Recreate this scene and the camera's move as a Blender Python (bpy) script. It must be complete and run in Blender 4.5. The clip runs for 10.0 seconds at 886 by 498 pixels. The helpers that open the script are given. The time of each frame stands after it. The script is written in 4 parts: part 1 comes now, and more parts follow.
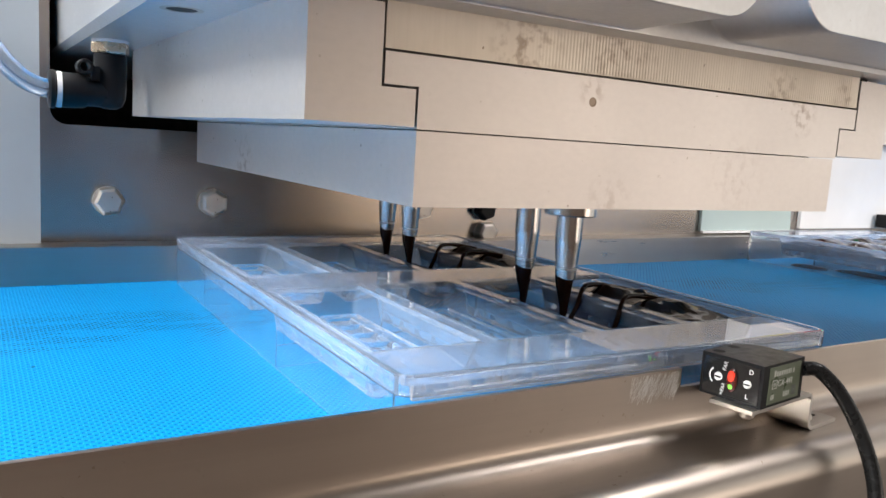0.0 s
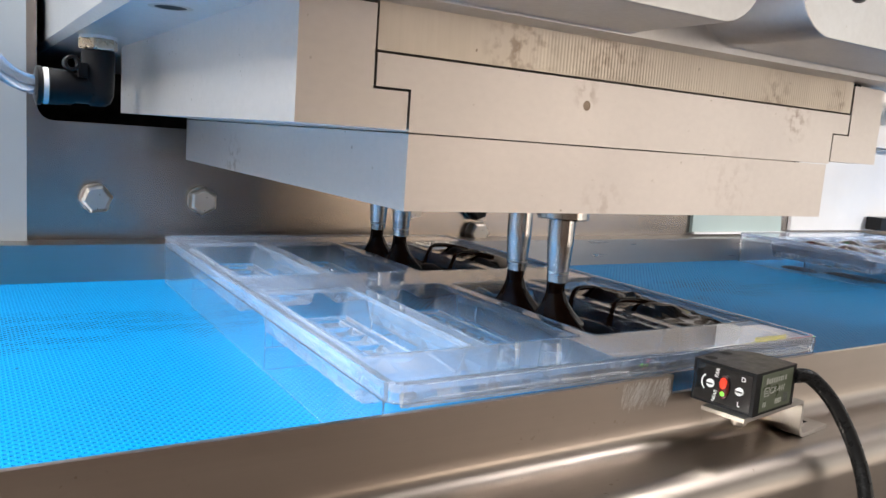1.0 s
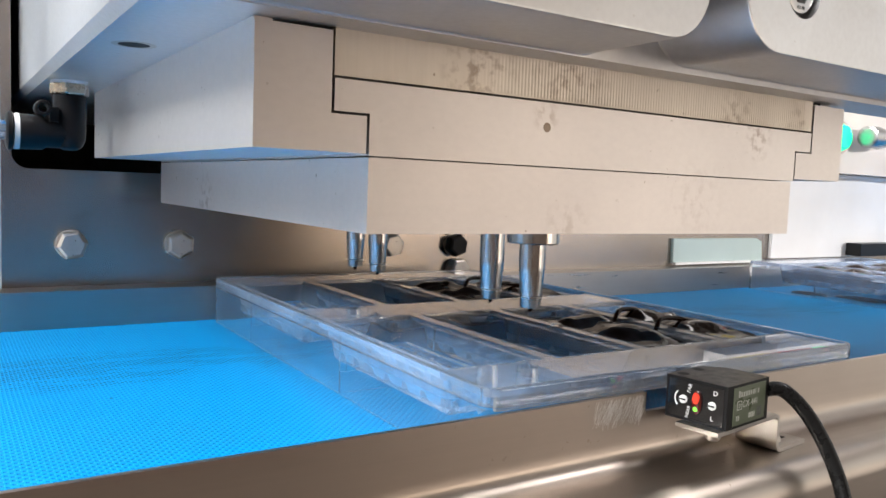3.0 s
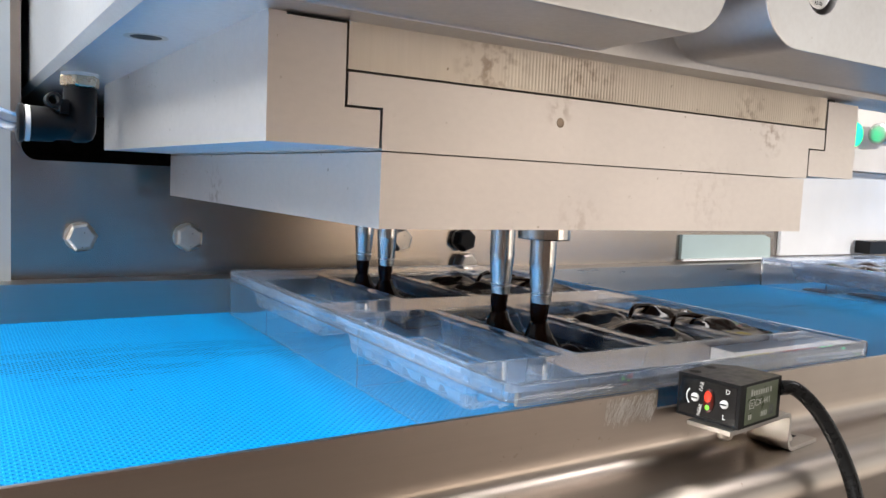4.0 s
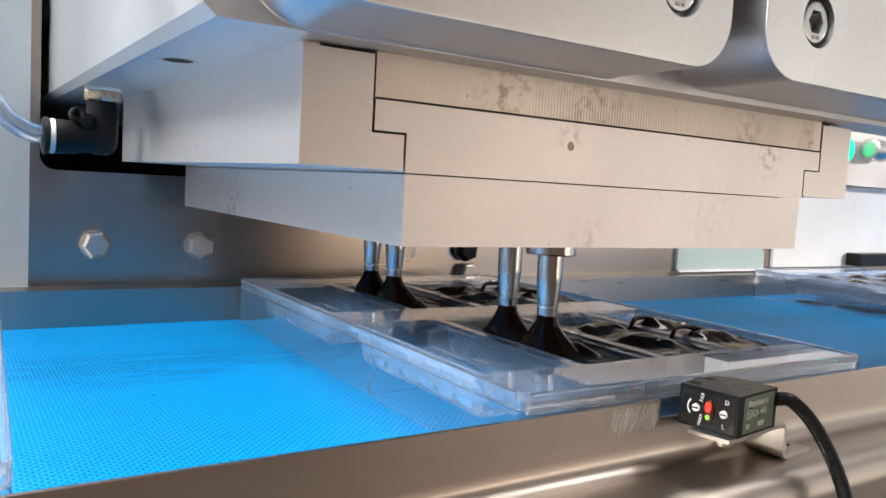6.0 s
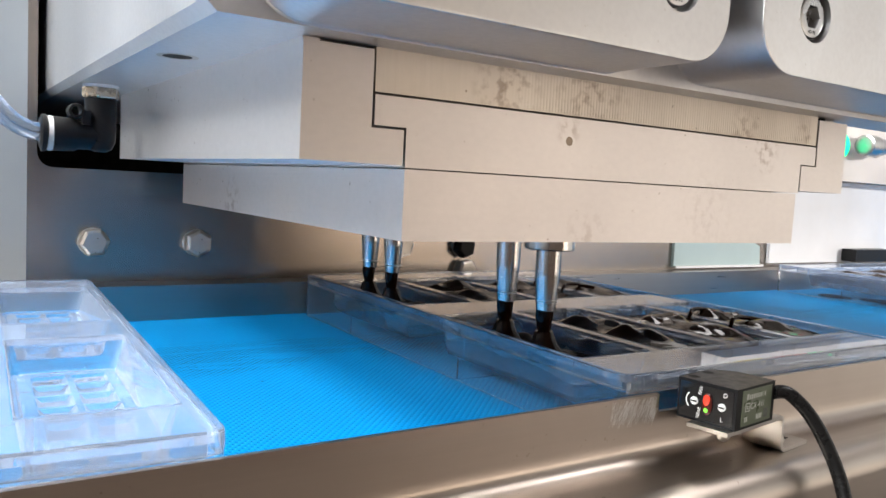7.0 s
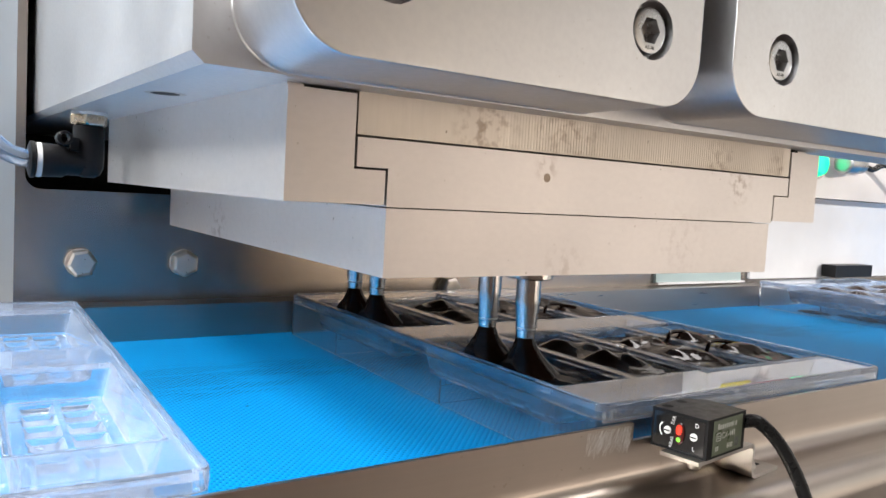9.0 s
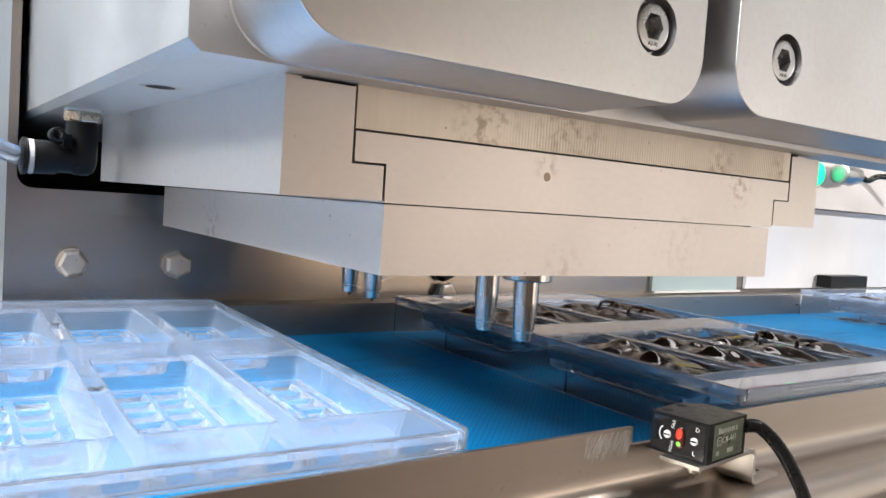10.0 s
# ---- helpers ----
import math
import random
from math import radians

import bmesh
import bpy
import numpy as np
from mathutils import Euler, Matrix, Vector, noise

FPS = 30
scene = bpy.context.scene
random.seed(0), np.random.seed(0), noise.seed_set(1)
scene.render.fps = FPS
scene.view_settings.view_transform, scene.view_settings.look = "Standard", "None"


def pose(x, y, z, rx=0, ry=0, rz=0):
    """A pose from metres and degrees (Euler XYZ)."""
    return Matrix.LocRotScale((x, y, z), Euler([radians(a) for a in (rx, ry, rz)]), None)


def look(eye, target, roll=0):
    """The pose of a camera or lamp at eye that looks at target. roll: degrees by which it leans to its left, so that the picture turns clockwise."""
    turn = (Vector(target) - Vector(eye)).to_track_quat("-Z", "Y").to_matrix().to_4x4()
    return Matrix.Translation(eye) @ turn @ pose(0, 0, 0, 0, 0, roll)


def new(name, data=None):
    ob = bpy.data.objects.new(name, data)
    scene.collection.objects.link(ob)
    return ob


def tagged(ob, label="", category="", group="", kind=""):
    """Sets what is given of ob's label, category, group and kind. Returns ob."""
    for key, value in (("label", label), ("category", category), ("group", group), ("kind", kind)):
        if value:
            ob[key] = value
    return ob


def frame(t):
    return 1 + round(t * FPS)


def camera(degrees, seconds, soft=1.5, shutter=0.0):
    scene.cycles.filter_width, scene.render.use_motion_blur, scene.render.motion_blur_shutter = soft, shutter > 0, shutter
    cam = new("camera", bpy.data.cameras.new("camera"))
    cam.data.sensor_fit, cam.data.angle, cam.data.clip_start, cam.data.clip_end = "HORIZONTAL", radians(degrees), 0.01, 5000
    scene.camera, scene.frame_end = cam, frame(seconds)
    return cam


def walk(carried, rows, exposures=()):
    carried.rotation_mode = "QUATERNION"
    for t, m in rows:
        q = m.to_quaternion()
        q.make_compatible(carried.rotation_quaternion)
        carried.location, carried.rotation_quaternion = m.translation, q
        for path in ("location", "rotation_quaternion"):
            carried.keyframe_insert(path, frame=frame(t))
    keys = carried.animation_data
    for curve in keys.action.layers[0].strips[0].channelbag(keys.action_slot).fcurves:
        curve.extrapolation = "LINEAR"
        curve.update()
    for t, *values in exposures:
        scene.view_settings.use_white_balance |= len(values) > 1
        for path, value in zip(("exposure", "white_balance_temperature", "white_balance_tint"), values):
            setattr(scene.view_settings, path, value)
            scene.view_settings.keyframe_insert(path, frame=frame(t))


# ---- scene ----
# World: x along the belt's travel, y across it away from the camera, z up; the belt's top is z = 0.
cam = camera(59.1, 10.0)
PATH = [
    (0, -0.10226, -0.16177, 0.08470, -31.677, -7.760, 3.515),
    (0.5, -0.10180, -0.16013, 0.08380, -32.187, -7.708, 3.872),
    (1, -0.10097, -0.15910, 0.08656, -32.374, -7.974, 4.068),
    (1.5, -0.10024, -0.16127, 0.09429, -32.884, -7.037, 3.313),
    (2, -0.09833, -0.16350, 0.08892, -32.715, -5.088, 2.245),
    (2.5, -0.09461, -0.16511, 0.08241, -32.764, -4.801, 1.930),
    (3, -0.09529, -0.16441, 0.08008, -32.864, -4.493, 2.143),
    (4.5, -0.09827, -0.16208, 0.08089, -32.390, -5.103, 2.657),
    (5, -0.10325, -0.16392, 0.08279, -32.534, -4.925, 2.799),
    (5.5, -0.10707, -0.16818, 0.08442, -32.835, -4.585, 3.156),
    (7, -0.11072, -0.16907, 0.08339, -33.330, -4.666, 3.000),
    (7.5, -0.10784, -0.16896, 0.08141, -33.281, -4.922, 3.001),
    (8, -0.10873, -0.16825, 0.08170, -33.560, -4.959, 2.835),
    (8.5, -0.10928, -0.17266, 0.08856, -33.617, -5.182, 3.177),
    (9, -0.11256, -0.17522, 0.09304, -34.170, -4.195, 3.277),
    (9.5, -0.11323, -0.17505, 0.09147, -34.024, -3.516, 3.540),
    (10, -0.11136, -0.17151, 0.08895, -34.575, -3.405, 3.849),
]
walk(cam, [(t, pose(x, y, z, 90 + pitch, 0, yaw) @ pose(0, 0, 0, 0, 0, roll)) for t, x, y, z, yaw, pitch, roll in PATH])

# ---- world and light ----
EXPOSURE = -0.65
scene.view_settings.exposure = EXPOSURE
scene.cycles.transparent_max_bounces = 32
scene.cycles.caustics_refractive = False
world = bpy.data.worlds.new("sky")
scene.world = world
world.use_nodes = True
wn = world.node_tree
sky = wn.nodes.new("ShaderNodeTexSky")
sky.sky_type, sky.sun_disc, sky.sun_elevation, sky.sun_rotation = "NISHITA", False, radians(14), radians(158)
wn.links.new(sky.outputs["Color"], wn.nodes["Background"].inputs["Color"])
wn.nodes["Background"].inputs["Strength"].default_value = 0.05


def area(name, eye, target, w, h, watts, colour):
    lamp = bpy.data.lights.new(name, "AREA")
    lamp.shape, lamp.size, lamp.size_y, lamp.energy, lamp.color = "RECTANGLE", w, h, watts, colour
    ob = new(name, lamp)
    ob.matrix_world = look(eye, target)
    return ob


# low sun through the added front opening, falling on the far end of the conveyor
sun = bpy.data.lights.new("sun", "SUN")
sun.energy, sun.angle, sun.color = 3.8, radians(0.6), (1.0, 0.965, 0.94)
new("sun", sun).matrix_world = look((2.16, -2.9, 0.825), (1.0, 0.0, 0.047))

# fill lamps, added and unseen: three at the hall's openings, two under its ceiling
area("fill_left", (-2.34, 0.4, 1.8), (0, 0.4, 0.1), 2.5, 0.68, 370, (0.95, 1.0, 1.0))
area("fill_front", (2.16, -2.54, -0.02), (1.8, 0, 0.0), 1.5, 0.85, 14, (1.0, 0.91, 0.87))
area("fill_right", (2.94, -1.4, 0.35), (0.6, -0.3, 0.1), 2.2, 1.9, 18, (1.0, 0.95, 0.91))
area("overhead_fill_1", (-1.55, 0.15, 2.1), (-1.55, 0.15, 0), 0.5, 2.4, 290, (1.0, 0.935, 0.925))
area("overhead_fill_2", (1.9, 0.1, 2.1), (1.9, 0.1, 0), 0.6, 2.6, 85, (1.0, 0.95, 0.94))


# ---- materials ----
def shader(name):
    m = bpy.data.materials.new(name)
    m.use_nodes = True
    return m, m.node_tree, m.node_tree.nodes["Principled BSDF"]


def node(nt, kind, **values):
    n = nt.nodes.new(kind)
    for key, value in values.items():
        n.inputs[key.replace("_", " ")].default_value = value
    return n


def coords(nt, scale=(1, 1, 1), kind="Object"):
    tc = nt.nodes.new("ShaderNodeTexCoord")
    mp = node(nt, "ShaderNodeMapping", Scale=scale)
    nt.links.new(tc.outputs[kind], mp.inputs["Vector"])
    return mp.outputs["Vector"]


def noise_at(nt, scale, detail=4.0, stretch=(1, 1, 1), rough=0.55):
    n = node(nt, "ShaderNodeTexNoise", Scale=scale, Detail=detail, Roughness=rough)
    nt.links.new(coords(nt, stretch), n.inputs["Vector"])
    return n.outputs["Fac"]


def ramp(nt, fac, stops):
    r = nt.nodes.new("ShaderNodeValToRGB")
    while len(r.color_ramp.elements) < len(stops):
        r.color_ramp.elements.new(0.5)
    for e, (p, c) in zip(r.color_ramp.elements, stops):
        e.position, e.color = p, (*c, 1) if len(c) == 3 else c
    nt.links.new(fac, r.inputs["Fac"])
    return r.outputs["Color"]


def grey(v):
    return (v, v, v)


def mix(nt, fac, a, b, kind="MIX"):
    m = nt.nodes.new("ShaderNodeMix")
    m.data_type, m.blend_type = "RGBA", kind
    for key, v in ((0, fac), (6, a), (7, b)):
        if hasattr(v, "is_linked"):
            nt.links.new(v, m.inputs[key])
        elif key:
            m.inputs[key].default_value = (*v, 1)
        else:
            m.inputs[key].default_value = v
    return m.outputs[2]


def bump(nt, bsdf, height, strength, distance):
    b = node(nt, "ShaderNodeBump", Strength=strength, Distance=distance)
    nt.links.new(height, b.inputs["Height"])
    nt.links.new(b.outputs["Normal"], bsdf.inputs["Normal"])


def metal(name, colour, rough, grain=(40, 600, 600), stain=0.35, grime=(0.30, 0.24, 0.18), spots=0.0, rough_spread=0.1, relief=0.25, smears=(), grain_mix=0.22, brushed=0.0, axis="Z", quarter=0.25):
    """Machined or rolled metal: fine grain along one way, cloudy stains, a few dark specks."""
    m, nt, b = shader(name)
    b.inputs["Metallic"].default_value = 1.0
    cloud = noise_at(nt, 22, 6)
    fine = noise_at(nt, 1.0, 3, grain)
    base = mix(nt, ramp(nt, cloud, [(0.42, grey(0)), (0.72, grey(stain))]), colour, tuple(c * 0.72 for c in colour))
    base = mix(nt, ramp(nt, fine, [(0.35, grey(0.0)), (0.7, grey(grain_mix))]), base, tuple(c * 0.86 for c in colour))
    if spots:
        speck = ramp(nt, noise_at(nt, 420, 2), [(0.69, grey(0)), (0.74, grey(1))])
        where = ramp(nt, noise_at(nt, 30, 3), [(0.5, grey(0)), (0.62, grey(spots))])
        base = mix(nt, mix(nt, 1.0, speck, where, "MULTIPLY"), base, grime)
    for centre, size, strength in smears:
        tc = nt.nodes.new("ShaderNodeTexCoord")
        d = nt.nodes.new("ShaderNodeVectorMath")
        d.operation = "DISTANCE"
        nt.links.new(tc.outputs["Object"], d.inputs[0])
        d.inputs[1].default_value = centre
        sc = nt.nodes.new("ShaderNodeMath")
        sc.operation = "DIVIDE"
        nt.links.new(d.outputs["Value"], sc.inputs[0])
        sc.inputs[1].default_value = size
        near = ramp(nt, sc.outputs[0], [(0.1, grey(1)), (1.0, grey(0))])
        blot = ramp(nt, noise_at(nt, 260, 5), [(0.48, grey(0)), (0.62, grey(strength))])
        base = mix(nt, mix(nt, 1.0, near, blot, "MULTIPLY"), base, (0.20, 0.115, 0.06))
    nt.links.new(base, b.inputs["Base Color"])
    if rough_spread:
        nt.links.new(ramp(nt, mix(nt, 0.5, cloud, fine), [(0.3, grey(rough - rough_spread)), (0.7, grey(rough + rough_spread))]), b.inputs["Roughness"])
    else:
        b.inputs["Roughness"].default_value = rough
    if relief:
        bump(nt, b, fine, relief, 0.00006)
    if brushed:
        along = nt.nodes.new("ShaderNodeTangent")
        along.direction_type, along.axis = "RADIAL", axis
        nt.links.new(along.outputs[0], b.inputs["Tangent"])
        b.inputs["Anisotropic"].default_value = brushed
        b.inputs["Anisotropic Rotation"].default_value = quarter
    return m


def plain(name, colour, rough, metallic=0.0, variation=0.12, scale=120, relief=0.0, **extra):
    m, nt, b = shader(name)
    n = noise_at(nt, scale, 5)
    nt.links.new(mix(nt, ramp(nt, n, [(0.35, grey(0)), (0.7, grey(1))]), tuple(c * (1 - variation) for c in colour), colour), b.inputs["Base Color"])
    nt.links.new(ramp(nt, n, [(0.3, grey(max(0.02, rough * 0.8))), (0.7, grey(min(1, rough * 1.2)))]), b.inputs["Roughness"])
    b.inputs["Metallic"].default_value = metallic
    for key, v in extra.items():
        b.inputs[key.replace("_", " ")].default_value = v
    if relief:
        bump(nt, b, n, relief, 0.0005)
    return m


ALU = (0.75, 0.71, 0.685)
alu_front = metal("milled_aluminium", ALU, 0.45, (300, 300, 500), 0.13, spots=1.0, relief=0.06, rough_spread=0.03, smears=(((0.163, 0, 0.036), 0.010, 0.55), ((0.06, 0, 0.036), 0.006, 0.45), ((0.07, 0, 0.002), 0.012, 0.22), ((0.13, 0, 0.012), 0.018, 0.15), ((0.0, 0.15, 0.004), 0.014, 0.45), ((-0.02, 0.2, 0.025), 0.02, 0.12)))
alu_strip = metal("serrated_aluminium", (0.74, 0.68, 0.60), 0.45, (900, 900, 60), 0.4, spots=1.0, relief=0.08, smears=(((0.035, 0, 0.046), 0.015, 0.6), ((0.15, 0, 0.042), 0.012, 0.5), ((0.07, 0, 0.050), 0.02, 0.5), ((0.188, 0, 0.044), 0.008, 0.5)))
alu_body = metal("blasted_aluminium", (0.71, 0.71, 0.715), 0.40, (500, 500, 500), 0.12, spots=0.25)
steel = metal("brushed_stainless", (0.50, 0.44, 0.385), 0.33, (10, 500, 500), 0.35, spots=0.7, relief=0.05, rough_spread=0.05, brushed=0.25, axis="X", quarter=0.0)
steel_wall = metal("stainless_panel", (0.41, 0.365, 0.33), 0.27, (80, 80, 80), 0.25, spots=0.0, relief=0.0, rough_spread=0.0, grain_mix=0.0, brushed=0.7)
rail_polish = metal("rail_stainless", (0.40, 0.37, 0.345), 0.30, (8, 300, 300), 0.3, spots=0.3, relief=0.03, rough_spread=0.04, brushed=0.6, axis="X", quarter=0.0)
steel_nozzle = metal("polished_steel", (0.55, 0.54, 0.52), 0.22, (40, 40, 400), 0.3, relief=0.0, spots=0.7, grime=(0.08, 0.05, 0.03))
steel_bolt = metal("bolt_steel", (0.60, 0.555, 0.50), 0.34, (300, 300, 300), 0.7, spots=1.6, grime=(0.10, 0.07, 0.05), relief=0.9)
steel_bracket = metal("bracket_steel", (0.60, 0.57, 0.53), 0.34, (200, 200, 200), 0.3, spots=0.3)
steel_dark = metal("screw_steel", (0.50, 0.50, 0.50), 0.30, (300, 300, 300), 0.4)
dent_metal = metal("bruised_aluminium", (0.42, 0.34, 0.27), 0.5, (300, 300, 300), 0.8, spots=1.0)
scuffed = metal("ground_patch", (0.92, 0.90, 0.87), 0.75, (900, 900, 90), 0.6, relief=0.9)
painted = plain("pale_paint", (0.72, 0.68, 0.65), 0.5, scale=14)
panel_grey = plain("grey_panel_paint", (0.36, 0.39, 0.41), 0.45, scale=14)
painted_white = plain("white_paint", (0.80, 0.81, 0.83), 0.4, scale=10)
pale_plate = plain("pale_plate", (0.40, 0.50, 0.49), 0.4, scale=14)
room_paint = plain("hall_paint", (0.25, 0.235, 0.22), 0.7, scale=3)
# for the unseen south wall, dark to dim what the metal reflects
dimming_paint = plain("unseen_dark_wall", (0.085, 0.055, 0.04), 0.7, scale=3)
# unseen floor, kept dark for the same reflections
concrete = plain("hall_floor", (0.065, 0.052, 0.042), 0.5, scale=4, relief=0.1)
black_plastic = plain("black_plastic", (0.012, 0.012, 0.013), 0.34, scale=300, relief=0.05, Specular_IOR_Level=0.14)
black_rubber = plain("black_rubber", (0.008, 0.008, 0.008), 0.28, scale=300, Specular_IOR_Level=0.25)
# near-black colour that stands in for shade inside openings, gaps and holes
shade_black = plain("painted_shade", (0.006, 0.006, 0.006), 0.8)
gloss_black = plain("glossy_black", (0.012, 0.012, 0.013), 0.16)
white_print = plain("white_print", (0.78, 0.78, 0.76), 0.5)
label_green = plain("label_film", (0.13, 0.16, 0.10), 0.3, scale=200)
label_print = plain("label_print", (0.55, 0.58, 0.52), 0.5)
nickel = metal("nickel_brass", (0.62, 0.52, 0.40), 0.25, (300, 300, 300), 0.3)
white_ring = plain("white_washer", (0.75, 0.75, 0.75), 0.4)
chocolate = plain("dark_chocolate", (0.014, 0.005, 0.0022), 0.09, scale=160, Specular_IOR_Level=0.16)


def glowing(name, colour, strength, base):
    m, nt, b = shader(name)
    b.inputs["Base Color"].default_value = (*base, 1)
    b.inputs["Emission Color"].default_value = (*colour, 1)
    b.inputs["Emission Strength"].default_value = strength
    b.inputs["Roughness"].default_value = 0.25
    return m


led_red = glowing("red_indicator", (1.0, 0.06, 0.02), 1.1, (0.35, 0.03, 0.02))
lens_maroon = plain("maroon_lens", (0.07, 0.012, 0.008), 0.15)
led_green = glowing("green_indicator", (0.25, 1.0, 0.05), 1.4, (0.1, 0.4, 0.05))
yellow_paint = plain("yellow_enamel", (0.75, 0.62, 0.03), 0.4, scale=40)
red_plastic = plain("red_plastic", (0.55, 0.03, 0.03), 0.3, scale=60)
button_green = glowing("green_lamp", (0.0, 0.95, 0.35), 2.2, (0.0, 0.6, 0.25))


def solid_clear(name, haze, ior=1.58, milk_colour=(0.60, 0.73, 0.97, 1)):
    m, nt, b = shader(name)
    b.inputs["Base Color"].default_value = (0.96, 0.98, 1.0, 1)
    b.inputs["Transmission Weight"].default_value = 1.0
    b.inputs["IOR"].default_value = ior
    nt.links.new(ramp(nt, noise_at(nt, 200, 4), [(0.3, grey(0.0)), (0.8, grey(0.02))]), b.inputs["Roughness"])
    milk = node(nt, "ShaderNodeBsdfDiffuse", Color=milk_colour)
    both = nt.nodes.new("ShaderNodeMixShader")
    nt.links.new(ramp(nt, noise_at(nt, 60, 5), [(0.3, grey(haze * 0.6)), (0.75, grey(haze * 1.4))]), both.inputs[0])
    nt.links.new(b.outputs[0], both.inputs[1])
    nt.links.new(milk.outputs[0], both.inputs[2])
    nt.links.new(both.outputs[0], nt.nodes["Material Output"].inputs["Surface"])
    return m


plastic_solid = solid_clear("solid_polycarbonate", 0.02)
plastic_rim = solid_clear("rim_polycarbonate", 0.05)
plastic_plate = solid_clear("plate_polycarbonate", 0.08, 1.9)
plastic_bar = solid_clear("cavity_polycarbonate", 0.085)
# grey milk colour that stands in for reflections along the near rim
plastic_strip = solid_clear("grey_rim_strip", 0.3, milk_colour=(0.46, 0.43, 0.40, 1))
tube_plastic = solid_clear("tube_polyurethane", 0.14)


def belt_material():
    """Blue belting with a fine diamond relief and chocolate residue in streaks along its travel."""
    m, nt, b = shader("blue_belting")
    mp = node(nt, "ShaderNodeMapping", Rotation=(0, 0, 0), Scale=(2094, 2094, 1))
    tc = nt.nodes.new("ShaderNodeTexCoord")
    nt.links.new(tc.outputs["Object"], mp.inputs["Vector"])
    sp = nt.nodes.new("ShaderNodeSeparateXYZ")
    nt.links.new(mp.outputs["Vector"], sp.inputs[0])

    def math_node(op, a, c=None):
        n = nt.nodes.new("ShaderNodeMath")
        n.operation = op
        for i, v in enumerate((a, c)):
            if v is None:
                continue
            if hasattr(v, "is_linked"):
                nt.links.new(v, n.inputs[i])
            else:
                n.inputs[i].default_value = v
        if op == "MULTIPLY_ADD":
            n.inputs[2].default_value = 0.5
        return n.outputs[0]

    height = math_node("MULTIPLY", math_node("SINE", sp.outputs[0]), math_node("SINE", sp.outputs[1]))
    dimple = ramp(nt, math_node("MULTIPLY_ADD", height, 0.5), [(0.62, grey(1)), (0.86, grey(0))])
    cloud = noise_at(nt, 18, 5)
    base = mix(nt, cloud, (0.0, 0.18, 0.435), (0.0005, 0.208, 0.49))
    # shade of the dimples, put into the colour as a darker blue
    groove_shade = ramp(nt, math_node("MULTIPLY_ADD", height, 0.5), [(0.62, grey(0)), (0.88, grey(0.85))])
    base = mix(nt, groove_shade, base, (0.0, 0.085, 0.27))
    # residue: streaks along x, kept to two bands across the belt
    p = nt.nodes.new("ShaderNodeSeparateXYZ")
    nt.links.new(tc.outputs["Object"], p.inputs[0])
    streak = noise_at(nt, 1.0, 5, (25, 200, 1))
    band = math_node("ABSOLUTE", math_node("SUBTRACT", p.outputs[1], 0.180))
    near = ramp(nt, math_node("MULTIPLY", band, 10.0), [(0.08, grey(1)), (0.40, grey(0.0))])
    patchy = ramp(nt, noise_at(nt, 14, 4), [(0.40, grey(0)), (0.50, grey(1))])
    dirt = mix(nt, 1.0, mix(nt, 1.0, ramp(nt, streak, [(0.45, grey(0)), (0.48, grey(1))]), near, "MULTIPLY"), patchy, "MULTIPLY")
    dirt = mix(nt, 1.0, dirt, ramp(nt, height, [(0.22, grey(0.08)), (0.45, grey(1))]), "MULTIPLY")
    crumb = ramp(nt, noise_at(nt, 150, 2), [(0.755, grey(0)), (0.77, grey(0.95))])
    dirt = ramp(nt, dirt, [(0.12, grey(0)), (0.4, grey(1))])
    base = mix(nt, dirt, base, (0.004, 0.008, 0.03))
    base = mix(nt, crumb, base, (0.012, 0.010, 0.02))
    nt.links.new(base, b.inputs["Base Color"])
    b.inputs["Roughness"].default_value = 0.5
    b.inputs["Specular IOR Level"].default_value = 0.09
    bump(nt, b, dimple, 0.8, 0.0004)
    return m


belting = belt_material()


# ---- mesh helpers: all in millimetres, scaled to metres when linked ----
def soften(me, limit):
    """Smooth shading weighted by face area, so that flat faces stay flat between rounded edges."""
    me.set_sharp_from_angle(angle=limit)
    normals = [Vector(p.normal) for p in me.polygons]
    areas = [p.area for p in me.polygons]
    touching = [[] for _ in me.vertices]
    for p in me.polygons:
        for v in p.vertices:
            touching[v].append(p.index)
    least = math.cos(limit)
    out = []
    for p in me.polygons:
        own = normals[p.index]
        for v in p.vertices:
            total = Vector((0, 0, 0))
            for f in touching[v]:
                if normals[f].dot(own) > least:
                    total += normals[f] * areas[f]
            out.append(tuple(total.normalized()) if total.length > 0 else tuple(own))
    me.normals_split_custom_set(out)


def part(name, bm, material, parent=None, label="", smooth=False, bevel=0.0, segments=2, loc=None):
    """Links a bmesh as one mesh object, under a thing or a part where one is given."""
    if bevel:
        edges = [e for e in bm.edges if len(e.link_faces) == 2 and e.calc_face_angle(0) > 0.5]
        bmesh.ops.bevel(bm, geom=edges, offset=bevel, segments=segments, profile=0.5, affect="EDGES", clamp_overlap=True)
    bmesh.ops.recalc_face_normals(bm, faces=bm.faces)
    bmesh.ops.scale(bm, vec=(0.001,) * 3, verts=bm.verts)
    me = bpy.data.meshes.new(name)
    bm.to_mesh(me)
    bm.free()
    if smooth:
        for poly in me.polygons:
            poly.use_smooth = True
        soften(me, radians(38))
    me.materials.append(material)
    ob = new(name, me)
    if parent:
        ob.parent = parent
    if loc:
        ob.location = Vector(loc) * 0.001
    if label:
        ob["label"] = label
    return ob


